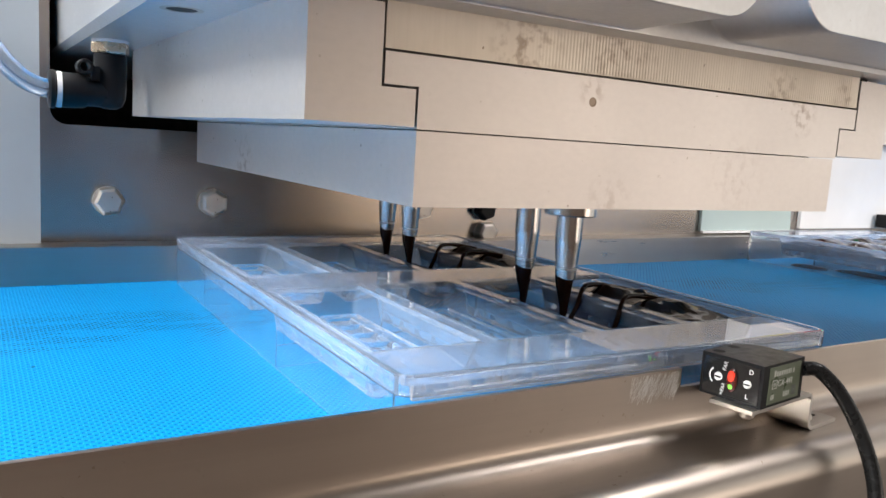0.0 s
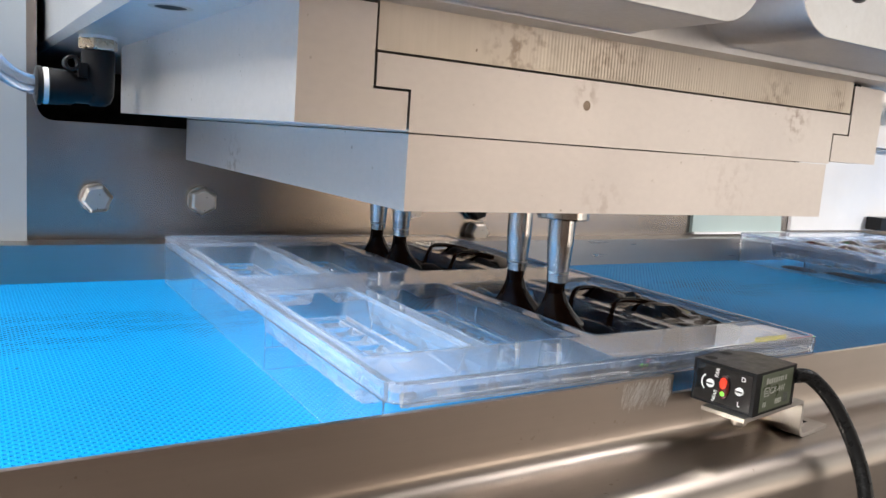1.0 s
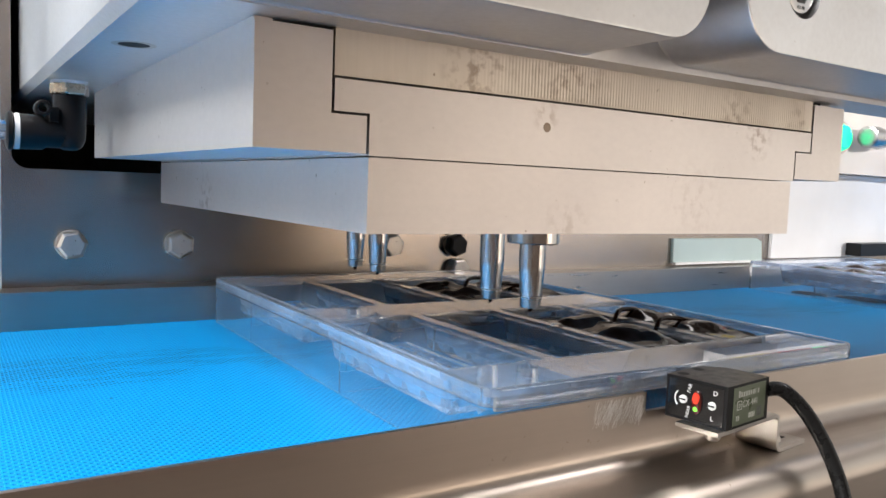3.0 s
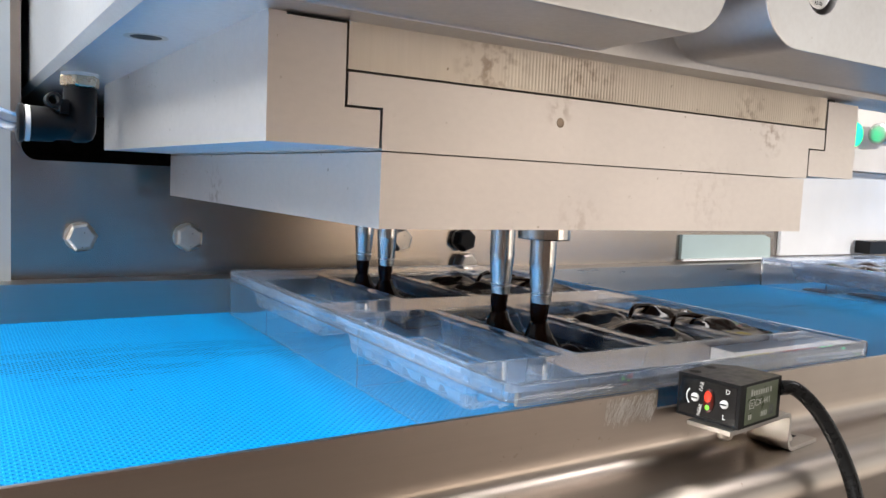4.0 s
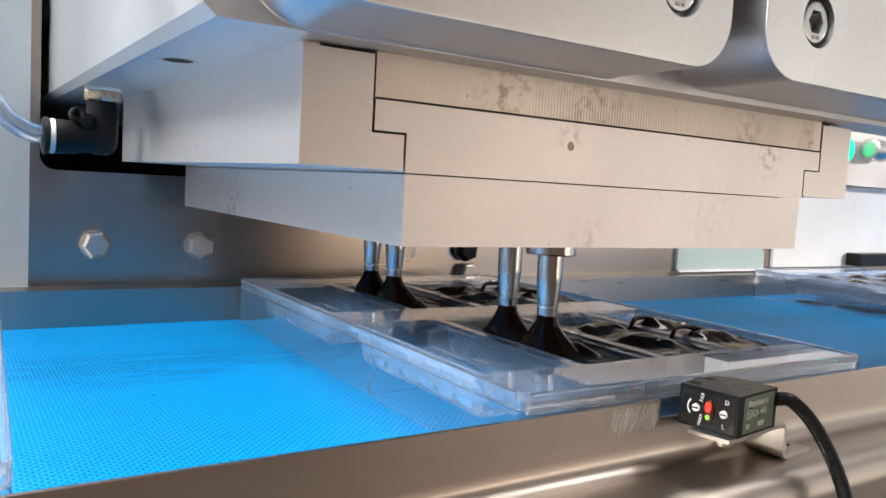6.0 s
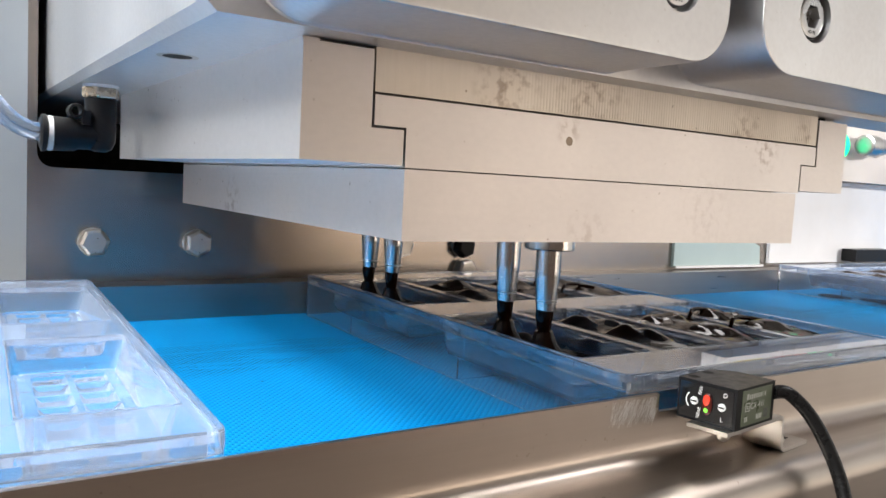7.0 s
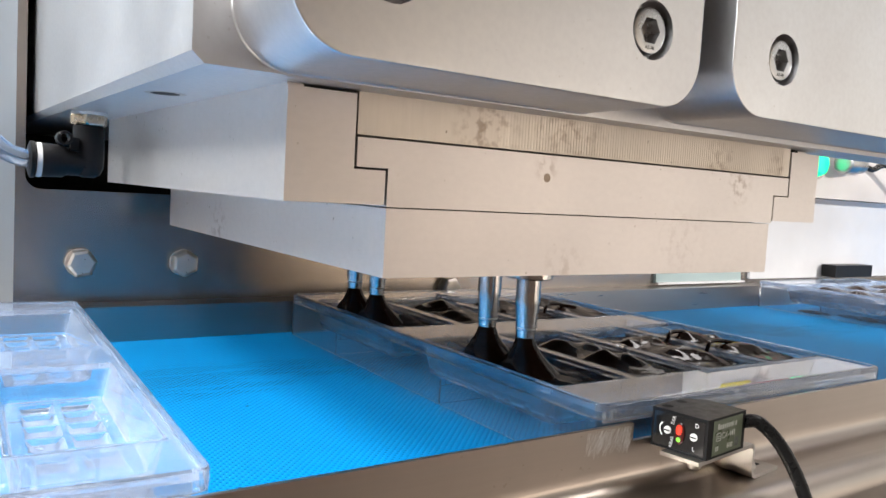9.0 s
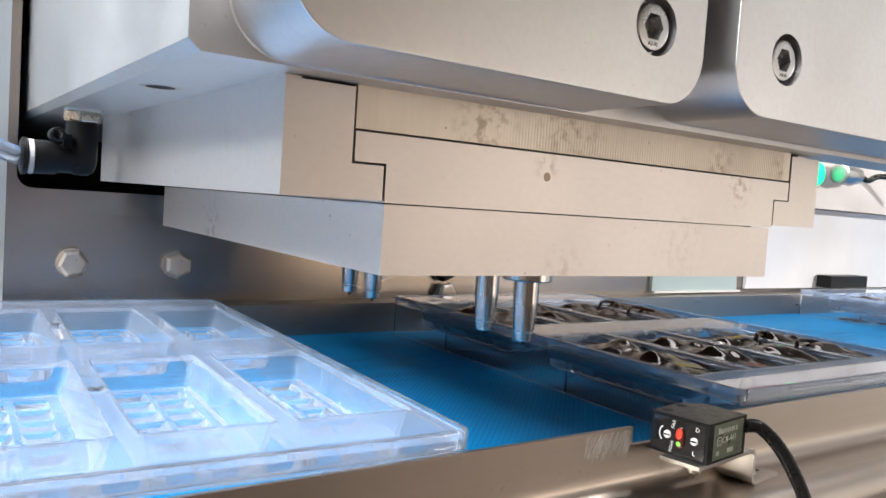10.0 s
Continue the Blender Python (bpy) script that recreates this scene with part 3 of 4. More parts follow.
# ---- photo sensor on its bracket ----
def photo_sensor():
    SX, SY, SZ = 24.5, 20.5, 13.2
    s = thing("photo_sensor", 97.2, -22.3, 12.0, 8, label="black plastic photoelectric sensor with red indicator on a steel bracket", category="sensor")
    outline = [(0, 0), (SX, 0), (SX, SY - 6), (SX - 6, SY), (0, SY)]
    part("housing", loft([[(x, y, z) for x, y in outline] for z in (0, SZ)]), black_plastic, s, bevel=0.6)
    # indicator panel on the end that faces -x
    on_end = lambda y, z, turn=0: pose(-0.00022, y * 0.001, z * 0.001, 90, 0, -90) @ pose(0, 0, 0, 0, 0, turn)
    part("indicator_panel", box(-0.2, 0.02, 1.0, SY - 1.0, 0.9, SZ - 1.0), gloss_black, s)
    def lens_dome(r, tall, y, z, out):
        bm = lathe([(r, 0), (r, out * 0.5), (r * 0.75, out * 0.88), (r * 0.3, out)], "z", n=24)
        bmesh.ops.transform(bm, matrix=Matrix(((0, 0, -1, -0.2), (1, 0, 0, y), (0, tall, 0, z), (0, 0, 0, 1))), verts=bm.verts)
        return bm

    lamp = part("indicator_lens", lens_dome(1.7, 2.1, 9.6, 6.5, 1.1), lens_maroon, s, "dark red oval indicator lens", smooth=True)
    part("red_lamp", lens_dome(1.25, 1.5, 9.6, 7.7, 1.5), led_red, lamp, "glowing red indicator", smooth=True)
    part("green_lamp", lens_dome(0.8, 1.1, 9.6, 4.6, 1.4), led_green, lamp, "small green power light", smooth=True)
    for cy, cz, r in ((14.2, 6.6, 1.3), (4.6, 6.6, 1.25)):
        dial = part("adjuster", lathe([(r, -0.2), (r, -0.7), (r - 0.3, -0.9), (0.2, -0.9)], "x", (0, cy, cz), 20), white_print, s, "white screw adjuster", smooth=True)
        part("slot", box(-1.0, -0.88, cy - r * 0.8, cy + r * 0.8, cz - 0.25, cz + 0.25), black_plastic, dial)
    arcbm = bmesh.new()
    for a0 in range(35, 145, 10):
        a, b2 = radians(a0), radians(a0 + 10)
        y0, z0 = 14.2, 6.6
        f = [arcbm.verts.new((-0.26, y0 + r * math.sin(a) * 0.9 + 0.6, z0 + r * math.cos(a))) for r in (2.4, 2.9)] + [arcbm.verts.new((-0.26, y0 + r * math.sin(b2) * 0.9 + 0.6, z0 + r * math.cos(b2))) for r in (2.9, 2.4)]
        arcbm.faces.new(f)
    part("dial_scale", arcbm, white_print, s)
    written("FAR", 1.7, white_print, s, on_end(12.3, 10.3, 80))
    written("NEAR", 1.5, white_print, s, on_end(12.6, 3.0, 80))
    written("D", 2.0, white_print, s, on_end(3.8, 10.4, 0))
    written("L", 2.0, white_print, s, on_end(4.6, 2.6, 0))
    # name label on the side that faces -y
    label = part("name_label", box(3.4, SX - 2.2, -0.15, 0.02, 0.9, SZ - 0.9), label_green, s, "dark green printed name label")
    front = lambda x, z: pose(x * 0.001, -0.00018, z * 0.001, 90, 0, 0)
    bm = bmesh.new()
    for i in range(9):
        w = (1.0, 0.9, 0.9, 0.9, 0.9, 0.8, 0.9, 0.4, 0.8)[i]
        x = 6.0 + i * 1.42
        box(x, x + w, -0.2, -0.16, 9.2, 9.2 + (2.0 if i == 0 else 1.5), bm)
    part("maker_mark", bm, label_print, label)
    written("CX-441", 2.9, label_print, label, front(13.2, 6.8), "model_lettering")
    mark = bmesh.new()
    for b4 in ((5.4, 5.7, 5.4, 8.2), (7.9, 8.2, 5.4, 8.2), (5.7, 7.9, 7.9, 8.2), (5.7, 7.9, 5.4, 5.7), (6.3, 7.4, 6.9, 7.2), (6.3, 7.4, 6.2, 6.5)):
        box(b4[0], b4[1], -0.2, -0.16, b4[2], b4[3], mark)
    part("approval_mark", mark, label_print, label)
    small = bmesh.new()
    for x0, x1 in ((5.2, 5.8), (6.1, 7.0), (12.6, 13.3), (13.6, 14.3), (14.6, 15.3), (15.6, 16.2)):
        box(x0, x1, -0.2, -0.16, 2.2, 3.8, small)
    part("small_print", small, label_print, label)
    part("code_patch", box(17.4, 20.2, -0.2, -0.16, 2.0, 5.0), plain("grey_code", (0.2, 0.23, 0.2), 0.5, scale=2500, variation=0.7), label)
    # mounting holes on top, drawn as black rings for their shade
    for hx, hy in ((4.0, 17.4), (13.6, 18.0)):
        part("mounting_hole", lathe([(1.7, SZ - 0.02), (1.9, SZ + 0.05), (1.5, SZ + 0.05)], "z", (hx, hy, 0), 20), shade_black, s)
    boot = part("cable_boot", lathe([(3.0, SX - 0.1), (3.0, SX + 1.0), (2.5, SX + 1.2), (2.5, SX + 2.2), (2.9, SX + 2.4), (2.4, SX + 3.6)], "x", (0, 5.0, 9.2), 20), black_rubber, s, smooth=True)
    turn = Matrix.Rotation(radians(-8), 3, "Z")
    run = [(122.0, -18.2, 21), (127, -21, 20.4), (132, -27, 12.5), (135, -34, -1), (133.5, -40, -15), (129, -45, -38), (126, -48, -95)]
    part("cable", sweep([turn @ (Vector(p) - Vector((97.2, -22.3, 12.0))) for p in run], 2.3), black_rubber, s, "black sensor cable", smooth=True)


photo_sensor()


def sensor_bracket():
    b = thing("sensor_bracket", 97.2, -22.3, 12.0, 8, label="bent thin steel bracket screwed to the conveyor ledge", category="bracket")
    t, drop, leg = 1.3, -12.6, 34.5
    plate = [(-3.5, -0.05), (leg - 2.5, -0.05)] + arc(leg - 2.5, -2.55, 2.5, 90, 0, 5)[1:] + [(leg, drop + 3)] + arc(leg + 2.5, drop + 3, 2.5, 180, 270, 5)[1:] + [(leg + 19, drop + 0.5), (leg + 19, drop + 0.5 - t)] + arc(leg + 2.5, drop + 3, 2.5 + t, 270, 180, 5) + [(leg - t, -2.55)] + arc(leg - 2.5, -2.55, 2.5 - t, 0, 90, 5)[1:] + [(-3.5, -0.05 - t)]
    part("bent_plate", extrude_y(plate, 0.4, 14.5), steel_bracket, b, smooth=True)
    # slot drawn as a black patch, its shade in the colour
    part("slot", box(40, 49.5, 5.2, 9.4, drop + 0.52, drop + 0.6), shade_black, b, bevel=0.02)
    part("plate_screw", lathe([(2.2, -1.4), (2.2, -2.6), (1.4, -3.4), (0.4, -3.6)], "z", (-1.0, 3.4, 0), 16), steel_bolt, b, smooth=True)
    sc = part("ledge_screw", lathe([(3.8, drop + 0.7), (3.8, drop + 1.2), (3.2, drop + 2.6), (2.0, drop + 3.4), (0.6, drop + 3.6)], "z", (42, 7.2, 0), 20), steel_bolt, b, "round steel screw head", smooth=True)


sensor_bracket()


# ---- moulds ----
ML, MW, MH = 175.0, 267.0, 24.5
CAV_X = [23.0, 66.0, 109.0, 152.0]
CAV_Y = [73.0, 194.0]
CW, CL = 36.0, 91.0


def rect(cx, cy, hx, hy, z):
    return [(cx - hx, cy - hy, z), (cx + hx, cy - hy, z), (cx + hx, cy + hy, z), (cx - hx, cy + hy, z)]


def round_rect(cx, cy, hx, hy, r, z, n=4):
    pts = []
    for qx, qy, a0 in ((1, 1, 0), (-1, 1, 90), (-1, -1, 180), (1, -1, 270)):
        pts += [(x, y, z) for x, y in arc(cx + qx * (hx - r), cy + qy * (hy - r), r, a0, a0 + 90, n)]
    return pts


def ring_wall(x0, x1, y0, y1, wide, r, z0, z1, soft=0.5):
    """A closed band round a rectangle with rounded corners and softened edges."""
    cx, cy, hx, hy = (x0 + x1) / 2, (y0 + y1) / 2, (x1 - x0) / 2, (y1 - y0) / 2
    o = lambda d, z: round_rect(cx, cy, hx - d, hy - d, max(r - d, 0.6), z)
    rings = [o(soft * 0.3, z0), o(0, z0 + soft), o(0, z1 - soft), o(soft * 0.3, z1 - soft * 0.3), o(soft, z1), o(wide - soft * 0.3, z1), o(wide, z1 - soft), o(wide, z0 + soft), o(wide - soft * 0.3, z0), o(soft * 0.3, z0)]
    bm = loft(rings, close=False)
    bmesh.ops.remove_doubles(bm, verts=bm.verts, dist=0.001)
    return bm


def cavity_mesh():
    """One bar cavity about its own centre: raised lip, drafted walls, floor set with small squares."""
    hx, hy = CW / 2, CL / 2
    q = lambda d, r, z: round_rect(0, 0, hx + d, hy + d, r, z)
    px, py = 12.2, 12.7
    bm = loft([q(-2.8, 2, 8.6), q(-1.6, 3, 9.6), q(0.85, 2, MH - 0.2), q(0.8, 2, MH + 0.14), q(0.45, 1.8, MH + 0.2), q(0.15, 1.7, MH + 0.1), q(-2.4, 2.0, 14.0), q(-3.0, 2.0, 13.4), round_rect(0, 0, px, py * 3, 0.01, 13.4)], close=False)
    bm.faces.new([bm.verts.new(p) for p in round_rect(0, 0, hx - 2.8, hy - 2.8, 2, 8.6)][::-1])
    for i in range(2):
        for j in range(6):
            cx, cy = (i - 0.5) * px, (j - 2.5) * py
            low = rect(cx, cy, px / 2 - 2.9, py / 2 - 2.9, 10.2)
            loft([rect(cx, cy, px / 2, py / 2, 13.4), rect(cx, cy, px / 2 - 0.9, py / 2 - 0.9, 13.4), low], close=False, bm=bm)
            bm.faces.new([bm.verts.new(p) for p in low])
    bmesh.ops.remove_doubles(bm, verts=bm.verts, dist=0.02)
    return bm


def mould(label):
    m = thing("chocolate_mould", 0, 0, 0, label=label, category="mould", group="moulds on the belt")
    xs, ys, holes = [1.75], [1.75], set()
    for c in CAV_X:
        xs += [c - CW / 2 - 1.05, c + CW / 2 + 1.05]
    for c in CAV_Y:
        ys += [c - CL / 2 - 1.05, c + CL / 2 + 1.05]
    xs.append(ML - 1.75)
    ys.append(MW - 1.75)
    holes = {(2 * i + 1, 2 * j + 1) for i in range(4) for j in range(2)}
    part("top_plate", slab(xs, ys, holes, MH - 2.2, MH), plastic_plate, m, bevel=0.25)
    part("skirt", ring_wall(-0.6, ML + 0.6, -0.6, MW + 0.6, 1.4, 5, 0.1, MH - 4.75), plastic_solid, m, "clear outer skirt", smooth=True)
    part("edge_bead", ring_wall(-0.7, ML + 0.7, -0.7, MW + 0.7, 2.4, 5, MH - 4.7, MH + 0.5, 0.7), plastic_rim, m, "milky bevelled rim", smooth=True)
    # added strip behind the near rim, greying it as reflections would
    part("reflection_strip", box(4, ML - 4, 1.8, 3.0, MH - 6.5, MH - 2.3), plastic_strip, m, "added grey strip standing in for reflections in the rim", bevel=0.4)
    for ry in (CAV_Y[0] + CL / 2 - 22, CAV_Y[1] + 8):
        part("rib", box(1.0, ML - 1.0, ry, ry + 1.3, 0.4, 8.3), plastic_solid, m, "thin stiffening rib under the cavities")
        gaps = [0.9] + [c + k * (CW / 2 + 1.4) for c in CAV_X for k in (-1, 1)] + [ML - 0.9]
        for x0, x1 in zip(gaps[::2], gaps[1::2]):
            part("rib", box(x0, x1, ry, ry + 1.3, 8.4, MH - 2.4), plastic_solid, m)
    cav = None
    for cx in CAV_X:
        for cy in CAV_Y:
            if cav is None:
                cav = part("cavity", cavity_mesh(), plastic_bar, m, loc=(cx, cy, 0))
            else:
                ob = new("cavity", cav.data)
                ob.parent, ob.location = m, (cx * 0.001, cy * 0.001, 0)
    for k in range(2):
        part("locating_stud", lathe([(2.6, MH + 0.05), (2.6, MH + 0.7), (2.1, MH + 1.0), (0.5, MH + 1.0)], "z", (87.5, 133.5 + (k * 2 - 1) * 58, 0), 20), plastic_solid, m, smooth=True)
    for ob in m.children:
        ob.visible_shadow = False
    return m


mould_filling = mould("clear polycarbonate chocolate mould being filled under the nozzles")
mould_empty = mould("empty clear polycarbonate chocolate mould waiting on the belt")
mould_full = mould("clear polycarbonate chocolate mould with all cavities filled")
BASE = {mould_filling: pose(-0.0090, 0.0048, 0.0003, 0, 0, -0.9), mould_empty: pose(-0.0545 - 0.0855 - 0.175, 0.0092, 0.0003, 0, 0, -2.6), mould_full: pose(0.470, 0.006, 0.0003, 0, 0, -1.0)}


# ---- chocolate ----
def deposit(seed, humps, strands=False):
    """Chocolate lying in one cavity: a pool with uneven ridges, closed below; its own origin is the cavity's centre at belt height."""
    rng = random.Random(seed)
    bm = bmesh.new()
    nx, ny = 26, 56
    hx, hy = CW / 2 - 1.2, CL / 2 - 1.2
    top = []
    bumps = []
    for v in (-12.8, 12.8) if humps else ():
        bumps.append((rng.uniform(-4, 3), v + rng.uniform(-2, 2), rng.uniform(2.2, 3.6), rng.uniform(8, 12), rng.uniform(7, 10)))
        bumps.append((rng.uniform(5, 10), v + rng.uniform(-6, 6), rng.uniform(1.0, 2.6), rng.uniform(5, 9), rng.uniform(4, 6)))
        bumps.append((rng.uniform(-10, -6), v + rng.uniform(-4, 4), rng.uniform(0.8, 2.4), rng.uniform(4, 7), rng.uniform(3.5, 5)))
    for i in range(nx):
        row = []
        for j in range(ny):
            u, v = -hx + 2 * hx * i / (nx - 1), -hy + 2 * hy * j / (ny - 1)
            h = 21.3 + 0.7 * noise.noise(Vector((u * 0.07 + seed, v * 0.05, 0))) + 0.5 * noise.noise(Vector((u * 0.10 + seed * 3.1, v * 0.28, 1.0))) + 0.35 * noise.noise(Vector((u * 0.3, v * 0.6 + seed, 2.0)))
            h += 1.6 * math.exp(-((abs(v) - 14.5) / 13) ** 2) - 2.2 * max(0, (abs(v) - 32) / 13)
            for bu, bv, bh, sv, su in bumps:
                d = ((u - bu) / su) ** 2 + ((v - bv) / sv) ** 2
                h += bh * math.exp(-d * 0.9)
            row.append(bm.verts.new((u, v, h)))
        top.append(row)
    for i in range(nx - 1):
        for j in range(ny - 1):
            bm.faces.new((top[i][j], top[i + 1][j], top[i + 1][j + 1], top[i][j + 1]))
    loop = [top[i][0] for i in range(nx)] + [top[-1][j] for j in range(1, ny)] + [top[i][-1] for i in range(nx - 2, -1, -1)] + [top[0][j] for j in range(ny - 2, 0, -1)]
    low = [bm.verts.new((v.co.x * 0.9, v.co.y * 0.96, 13.6)) for v in loop]
    for k in range(len(loop)):
        bm.faces.new((loop[k], low[k], low[(k + 1) % len(loop)], loop[(k + 1) % len(loop)]))
    bm.faces.new(low)
    for v in (-12.8, 12.8) if strands else ():
        k = rng.uniform(-2, 2)
        sweep([(2, v - 2 + k, 25), (-8, v + 1 + k, 26.6), (-17, v + k, 27.4), (-22.5, v - 2 + k, 26.2), (-26, v - 4 + k, 21), (-31, v - 6, 14.4)], 1.1, 10, bm)
    return tagged(part("chocolate_portion", bm, chocolate, smooth=True), label="glossy dark melted chocolate lying in heaps in a cavity", category="chocolate", group="chocolate portions in the moulds")


def pile(seed):
    """The flared heap that builds up under a nozzle; its origin is at its foot."""
    rng = random.Random(seed)
    prof = [(3.4, 25.5), (3.8, 24.6), (4.3, 22.8), (5.3, 20.5), (6.8, 18), (8.8, 15.5), (11, 13), (13.5, 10), (15, 7), (15, 6)]
    bm = bmesh.new()
    n = 32
    rings = []
    for r, h in prof:
        k = (25 - h) / 25
        ring = []
        for i in range(n):
            a = 2 * math.pi * i / n
            rr = r * (1 + 0.05 * math.sin(a * 9 + seed + 0.12 * h) * min(1, 3 * k) + k * 0.16 * noise.noise(Vector((math.cos(a) * 1.3 + seed, math.sin(a) * 1.3, h * 0.05))))
            px = rr * math.cos(a) * 1.05 + 7.0 * k * k
            ring.append((min(max(px, -7.5 - 0.02 * h), 23.0), rr * math.sin(a) * (1 - 0.1 * k), h))
        rings.append(ring)
    loft(rings, bm=bm)
    return tagged(part("chocolate_mound", bm, chocolate, smooth=True), label="flared glossy dark chocolate heap under a nozzle", category="chocolate", group="chocolate heaps under the nozzles")


def stream(x, y):
    bm = lathe([(0.4, 0), (0.9, 1), (1.25, 3), (1.6, 7), (2.3, 11.5), (3.0, 15), (3.5, 18), (3.6, 24), (3.6, 43), (2.0, 43.5)], n=24)
    for v in bm.verts:
        v.co.x += 0.5 * math.sin(v.co.z * 0.25)
    ob = part("chocolate_stream", bm, chocolate, smooth=True)
    return tagged(ob, label="dark chocolate strand running out of a nozzle", category="chocolate", group="chocolate streams from the nozzles")


deposits = []   # (object, mould, cavity x, cavity y, fill start or None, fill end)
FILLS = {2: (-0.15, 2.68), 1: (3.5, 6.22), 0: (6.55, 9.45)}
for col in range(4):
    for row in range(2):
        d = deposit(col * 2 + row + 1, True, col == 3)
        deposits.append((d, mould_filling, CAV_X[col], CAV_Y[row], *FILLS.get(col, (None, None))))
for col in range(4):
    for row in range(2):
        deposits.append((deposit(20 + col * 2 + row, True), mould_full, CAV_X[col], CAV_Y[row], None, None))
heaps = [(pile(3 * c + i), NOZZLES[i], FILLS[c]) for c in FILLS for i in range(4)]
streams = [(stream(*p), p) for p in NOZZLES]


# ---- things beyond the head, along the back ----
def far_things():
    p = thing("pale_cover_plate", 500, 296.8, 32.5, label="pale blue-white cover plate on the machine wall", category="cover plate")
    part("plate", extrude_y([(-62, -10.5), (62, -10.5), (60, 8), (52, 11), (-62, 11)], -3, 0), pale_plate, p, bevel=0.4)
    part("lower_lip", box(-62, 64, -6, -3.1, -11.5, -9.5), white_ring, p)
    c = thing("control_box", 600, 297, 108.5, label="beige painted control box with green lamp on the back wall", category="control box")
    part("box_body", box(-110, 500, -26, -0.3, 0, 190), painted, c, bevel=2)
    part("legend_plate", box(-88, -44, -27.4, -26.1, 12, 50), yellow_paint, c, "yellow legend plate", bevel=0.5)
    part("stop_button", lathe([(11, -26.1), (11, -40), (19, -42), (20, -47), (17, -51), (6, -53)], "y", (-20, 0, 33), 28), red_plastic, c, "red mushroom stop button", smooth=True)
    lampo = part("green_button", lathe([(13, -26.1), (13, -29), (11, -33), (6, -34.5)], "y", (37, 0, 34), 28), button_green, c, "lit green push button", smooth=True)
    part("button_ring", lathe([(13.2, -26.1), (16, -26.1), (16, -28), (13.2, -28.4)], "y", (37, 0, 34), 28), steel_bolt, lampo, smooth=True)
    g = part("cable_gland", lathe([(7, 60), (10.5, 62), (11, 76), (9.5, 79), (9, 92), (6, 99), (3, 104)], "x", (0, -40, 36), 24), steel_dark, c, "grey cable gland", smooth=True)
    part("gland_cable", sweep([(102, -40, 36), (116, -41, 33), (130, -44, 38), (150, -48, 36), (190, -48, 16)], 3.0), black_rubber, c, smooth=True)
    k = thing("black_latch", 738, 280, 25.5, label="small black plastic block on the far rail", category="latch")
    part("block", box(-38, 36, -4, 12, 0, 13), black_plastic, k, bevel=1.2)
    r = thing("white_guard", 575, 293, 24, label="white plastic guard sheet behind the belt", category="guard")
    part("sheet", box(0, 900, 0, 3.5, 0, 84), painted_white, r, bevel=0.6)
    part("edge_fold", box(0, 900, -6, -0.1, 81.5, 83.8), painted_white, r, bevel=0.4)


far_things()


def spill(x, y, w, l, seed):
    rng = random.Random(seed)
    n = 40
    edge = [1 + 0.35 * noise.noise(Vector((math.cos(a) * 1.6 + seed, math.sin(a) * 1.6, 0))) for a in (2 * math.pi * i / n for i in range(n))]
    rings = [[(w * e * k * math.cos(2 * math.pi * i / n), l * e * k * math.sin(2 * math.pi * i / n), z) for i, e in enumerate(edge)] for k, z in ((1, 0.05), (0.96, 0.8), (0.8, 1.5), (0.4, 2.1), (0.05, 2.3))]
    ob = part("spilt_chocolate", loft(rings), chocolate, smooth=True)
    return tagged(ob, label="flat smear of spilt dark chocolate on the blue belt", category="chocolate", group="spilt chocolate on the belt"), x, y


spills = [spill(497, 228, 10, 16, 3), spill(512, 188, 9, 26, 5), spill(505, 120, 8, 22, 9)]


# ---- motion ----
SHIFT = [(0, 0), (2.62, 0), (2.7, 2.5), (2.8, 13), (2.9, 27), (3.0, 39.5), (3.1, 42.3), (3.2, 43), (4.3, 43), (6.2, 43), (6.3, 47), (6.4, 60), (6.5, 73), (6.6, 82), (6.7, 85), (6.8, 85.5), (9.4, 85.5), (9.5, 91), (9.6, 106), (9.8, 131), (10.0, 162)]


def shift(t):
    for (t0, a), (t1, b) in zip(SHIFT, SHIFT[1:]):
        if t0 <= t <= t1:
            return a + (b - a) * (t - t0) / (t1 - t0)
    return SHIFT[-1][1]


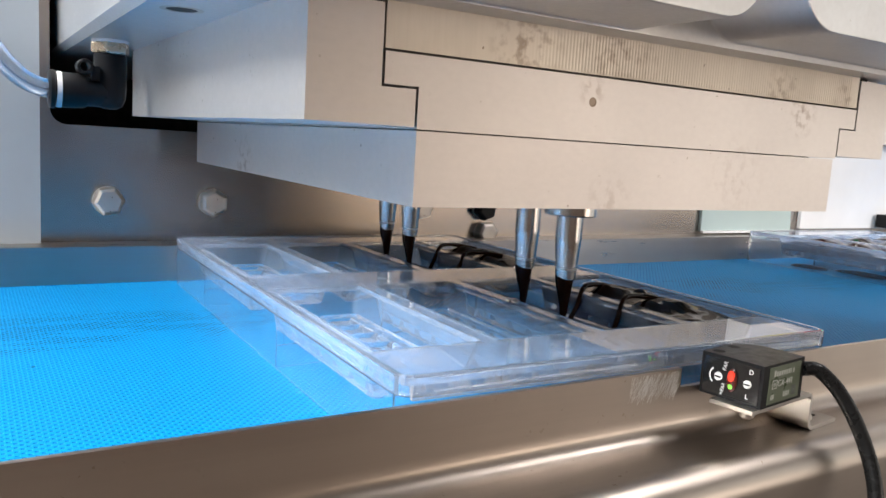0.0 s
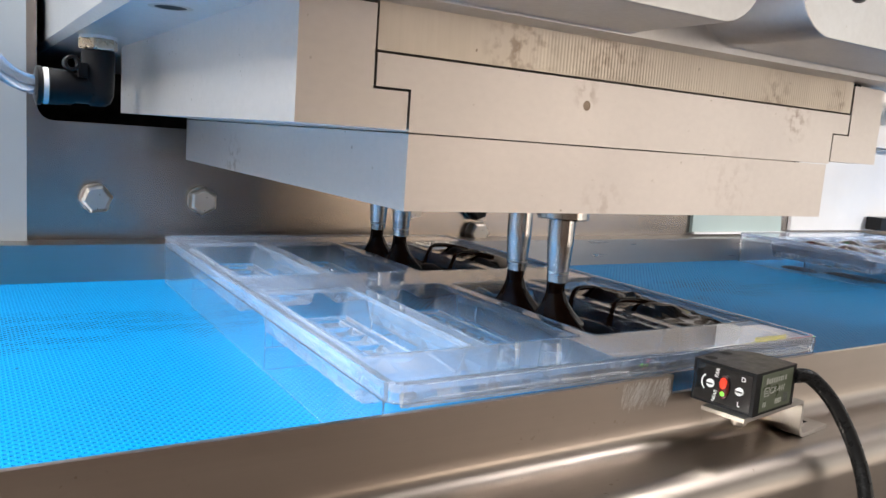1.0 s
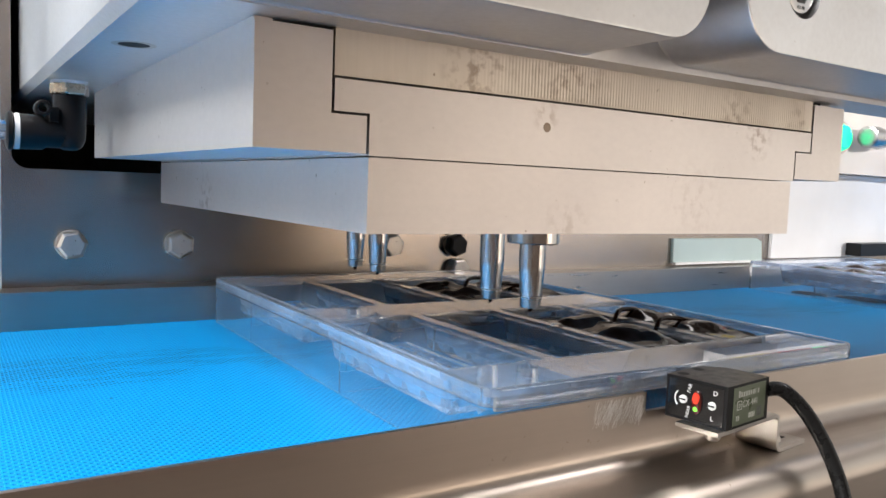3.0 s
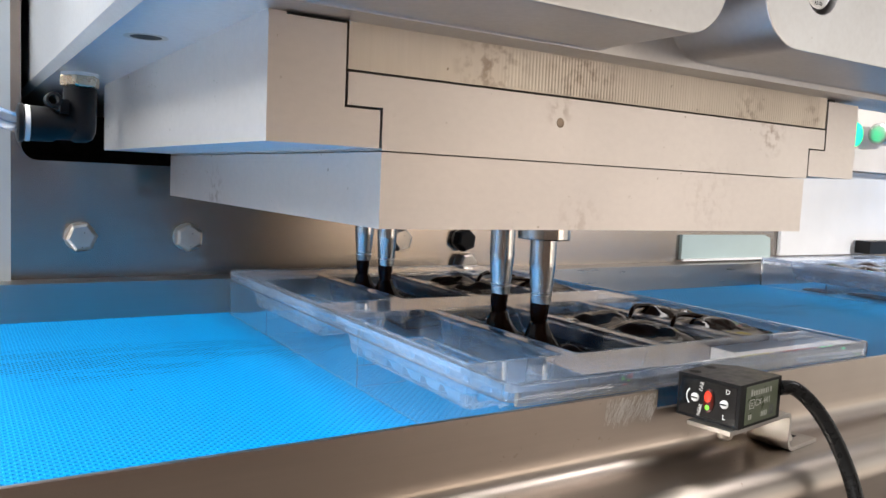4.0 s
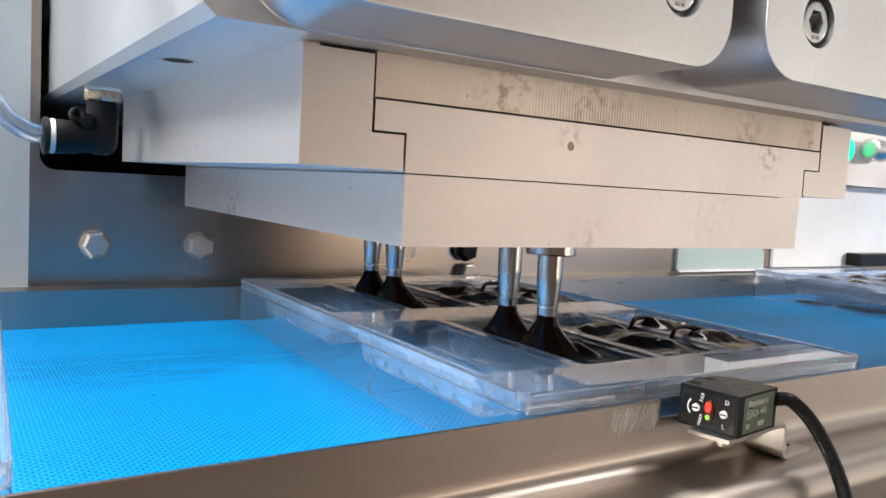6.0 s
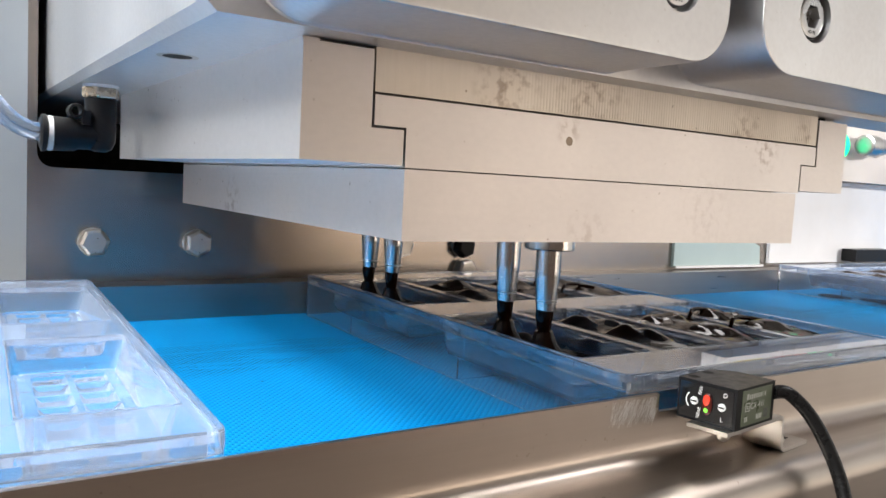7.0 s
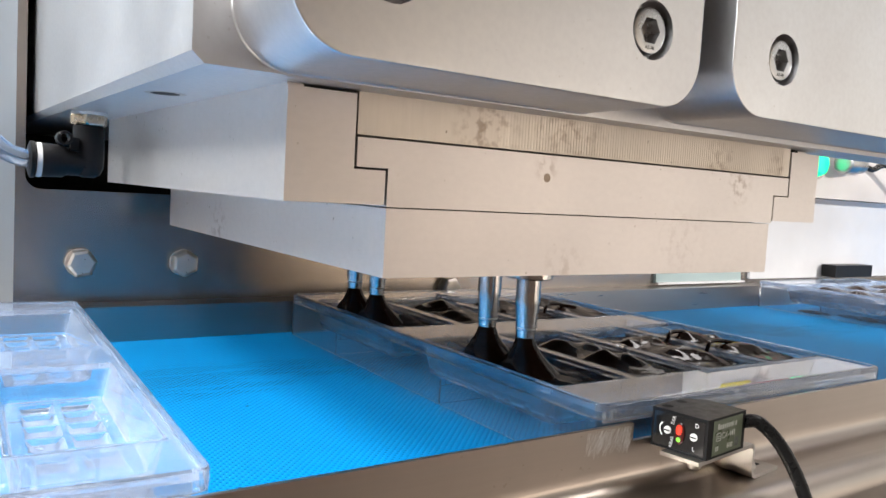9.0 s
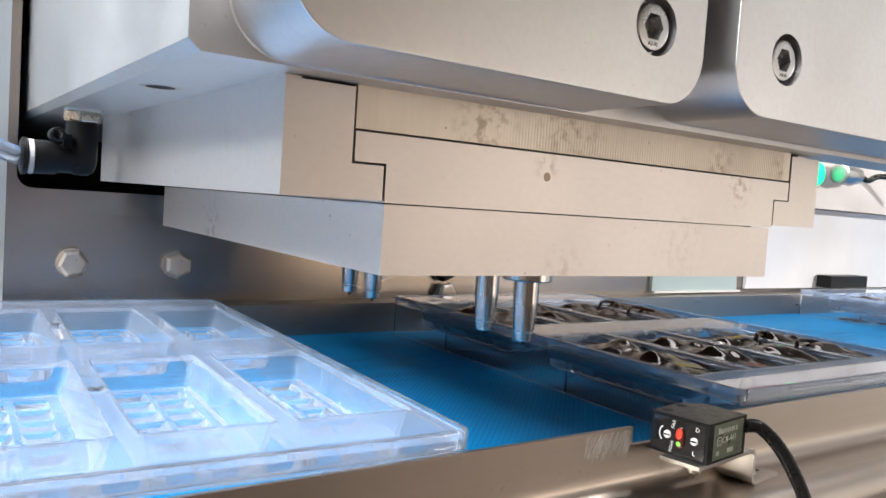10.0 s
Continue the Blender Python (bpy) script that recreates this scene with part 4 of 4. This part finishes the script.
def motions():
    slide = lambda t: Matrix.Translation((shift(t) * 0.001, 0, 0))
    times = [t for t, _ in SHIFT]
    walk(belt, [(t, slide(t)) for t in times])
    for m, base in BASE.items():
        walk(m, [(t, slide(t) @ base) for t in times])

    for ob, x, y in spills:
        walk(ob, [(t, slide(t) @ pose(x * 0.001, y * 0.001, 0)) for t in times])

    def level(keys, t):
        if t <= keys[0][0]:
            return keys[0][1]
        for (t0, a), (t1, b) in zip(keys, keys[1:]):
            if t0 <= t <= t1:
                return a + (b - a) * (t - t0) / (t1 - t0)
        return keys[-1][1]

    for ob, m, cx, cy, s, e in deposits:
        keys = [(0, 0.0)] if s is None else [(s, -38.0), (s + 0.15, -38.0), (s + 0.4, -7.0), (s + 1.4, -4.5), (e, -0.6), (e + 0.35, 0.0)]
        ts = sorted(set(times) | {t for t, _ in keys if 0 <= t <= 10})
        walk(ob, [(t, slide(t) @ BASE[m] @ pose(cx * 0.001, cy * 0.001, level(keys, t) * 0.001)) for t in ts])
    for ob, (nx, ny), (s, e) in heaps:
        keys = [(s, -34.0), (s + 0.2, -34.0), (s + 0.45, 2.5), (s + 1.3, 7.5), (e - 0.3, 11.5), (e, 11.0), (e + 0.12, 4.0), (e + 0.25, -8.0), (e + 0.42, -32.0)]
        ts = sorted(set(times) | {t for t, _ in keys if 0 <= t <= 10})
        x0 = shift(max(e - 0.1, 0))
        walk(ob, [(t, pose((nx + shift(t) - x0) * 0.001, ny * 0.001, level(keys, t) * 0.001)) for t in ts])
    for ob, (nx, ny) in streams:
        keys = [(0, 17.5), (0.35, 15.0), (0.7, 14.6), (2.5, 14.6), (2.75, 24.0), (2.9, 34.0), (3.4, 34.5), (3.5, 30.0), (3.75, 16.0), (4.2, 14.6), (6.0, 14.6), (6.3, 24.0), (6.45, 34.0), (6.8, 34.0), (6.9, 28.0), (7.0, 15.5), (7.4, 14.6), (9.25, 14.6), (9.5, 24.0), (9.62, 34.0), (10.0, 34.4)]
        walk(ob, [(t, pose(nx * 0.001, ny * 0.001, z * 0.001)) for t, z in keys])


motions()
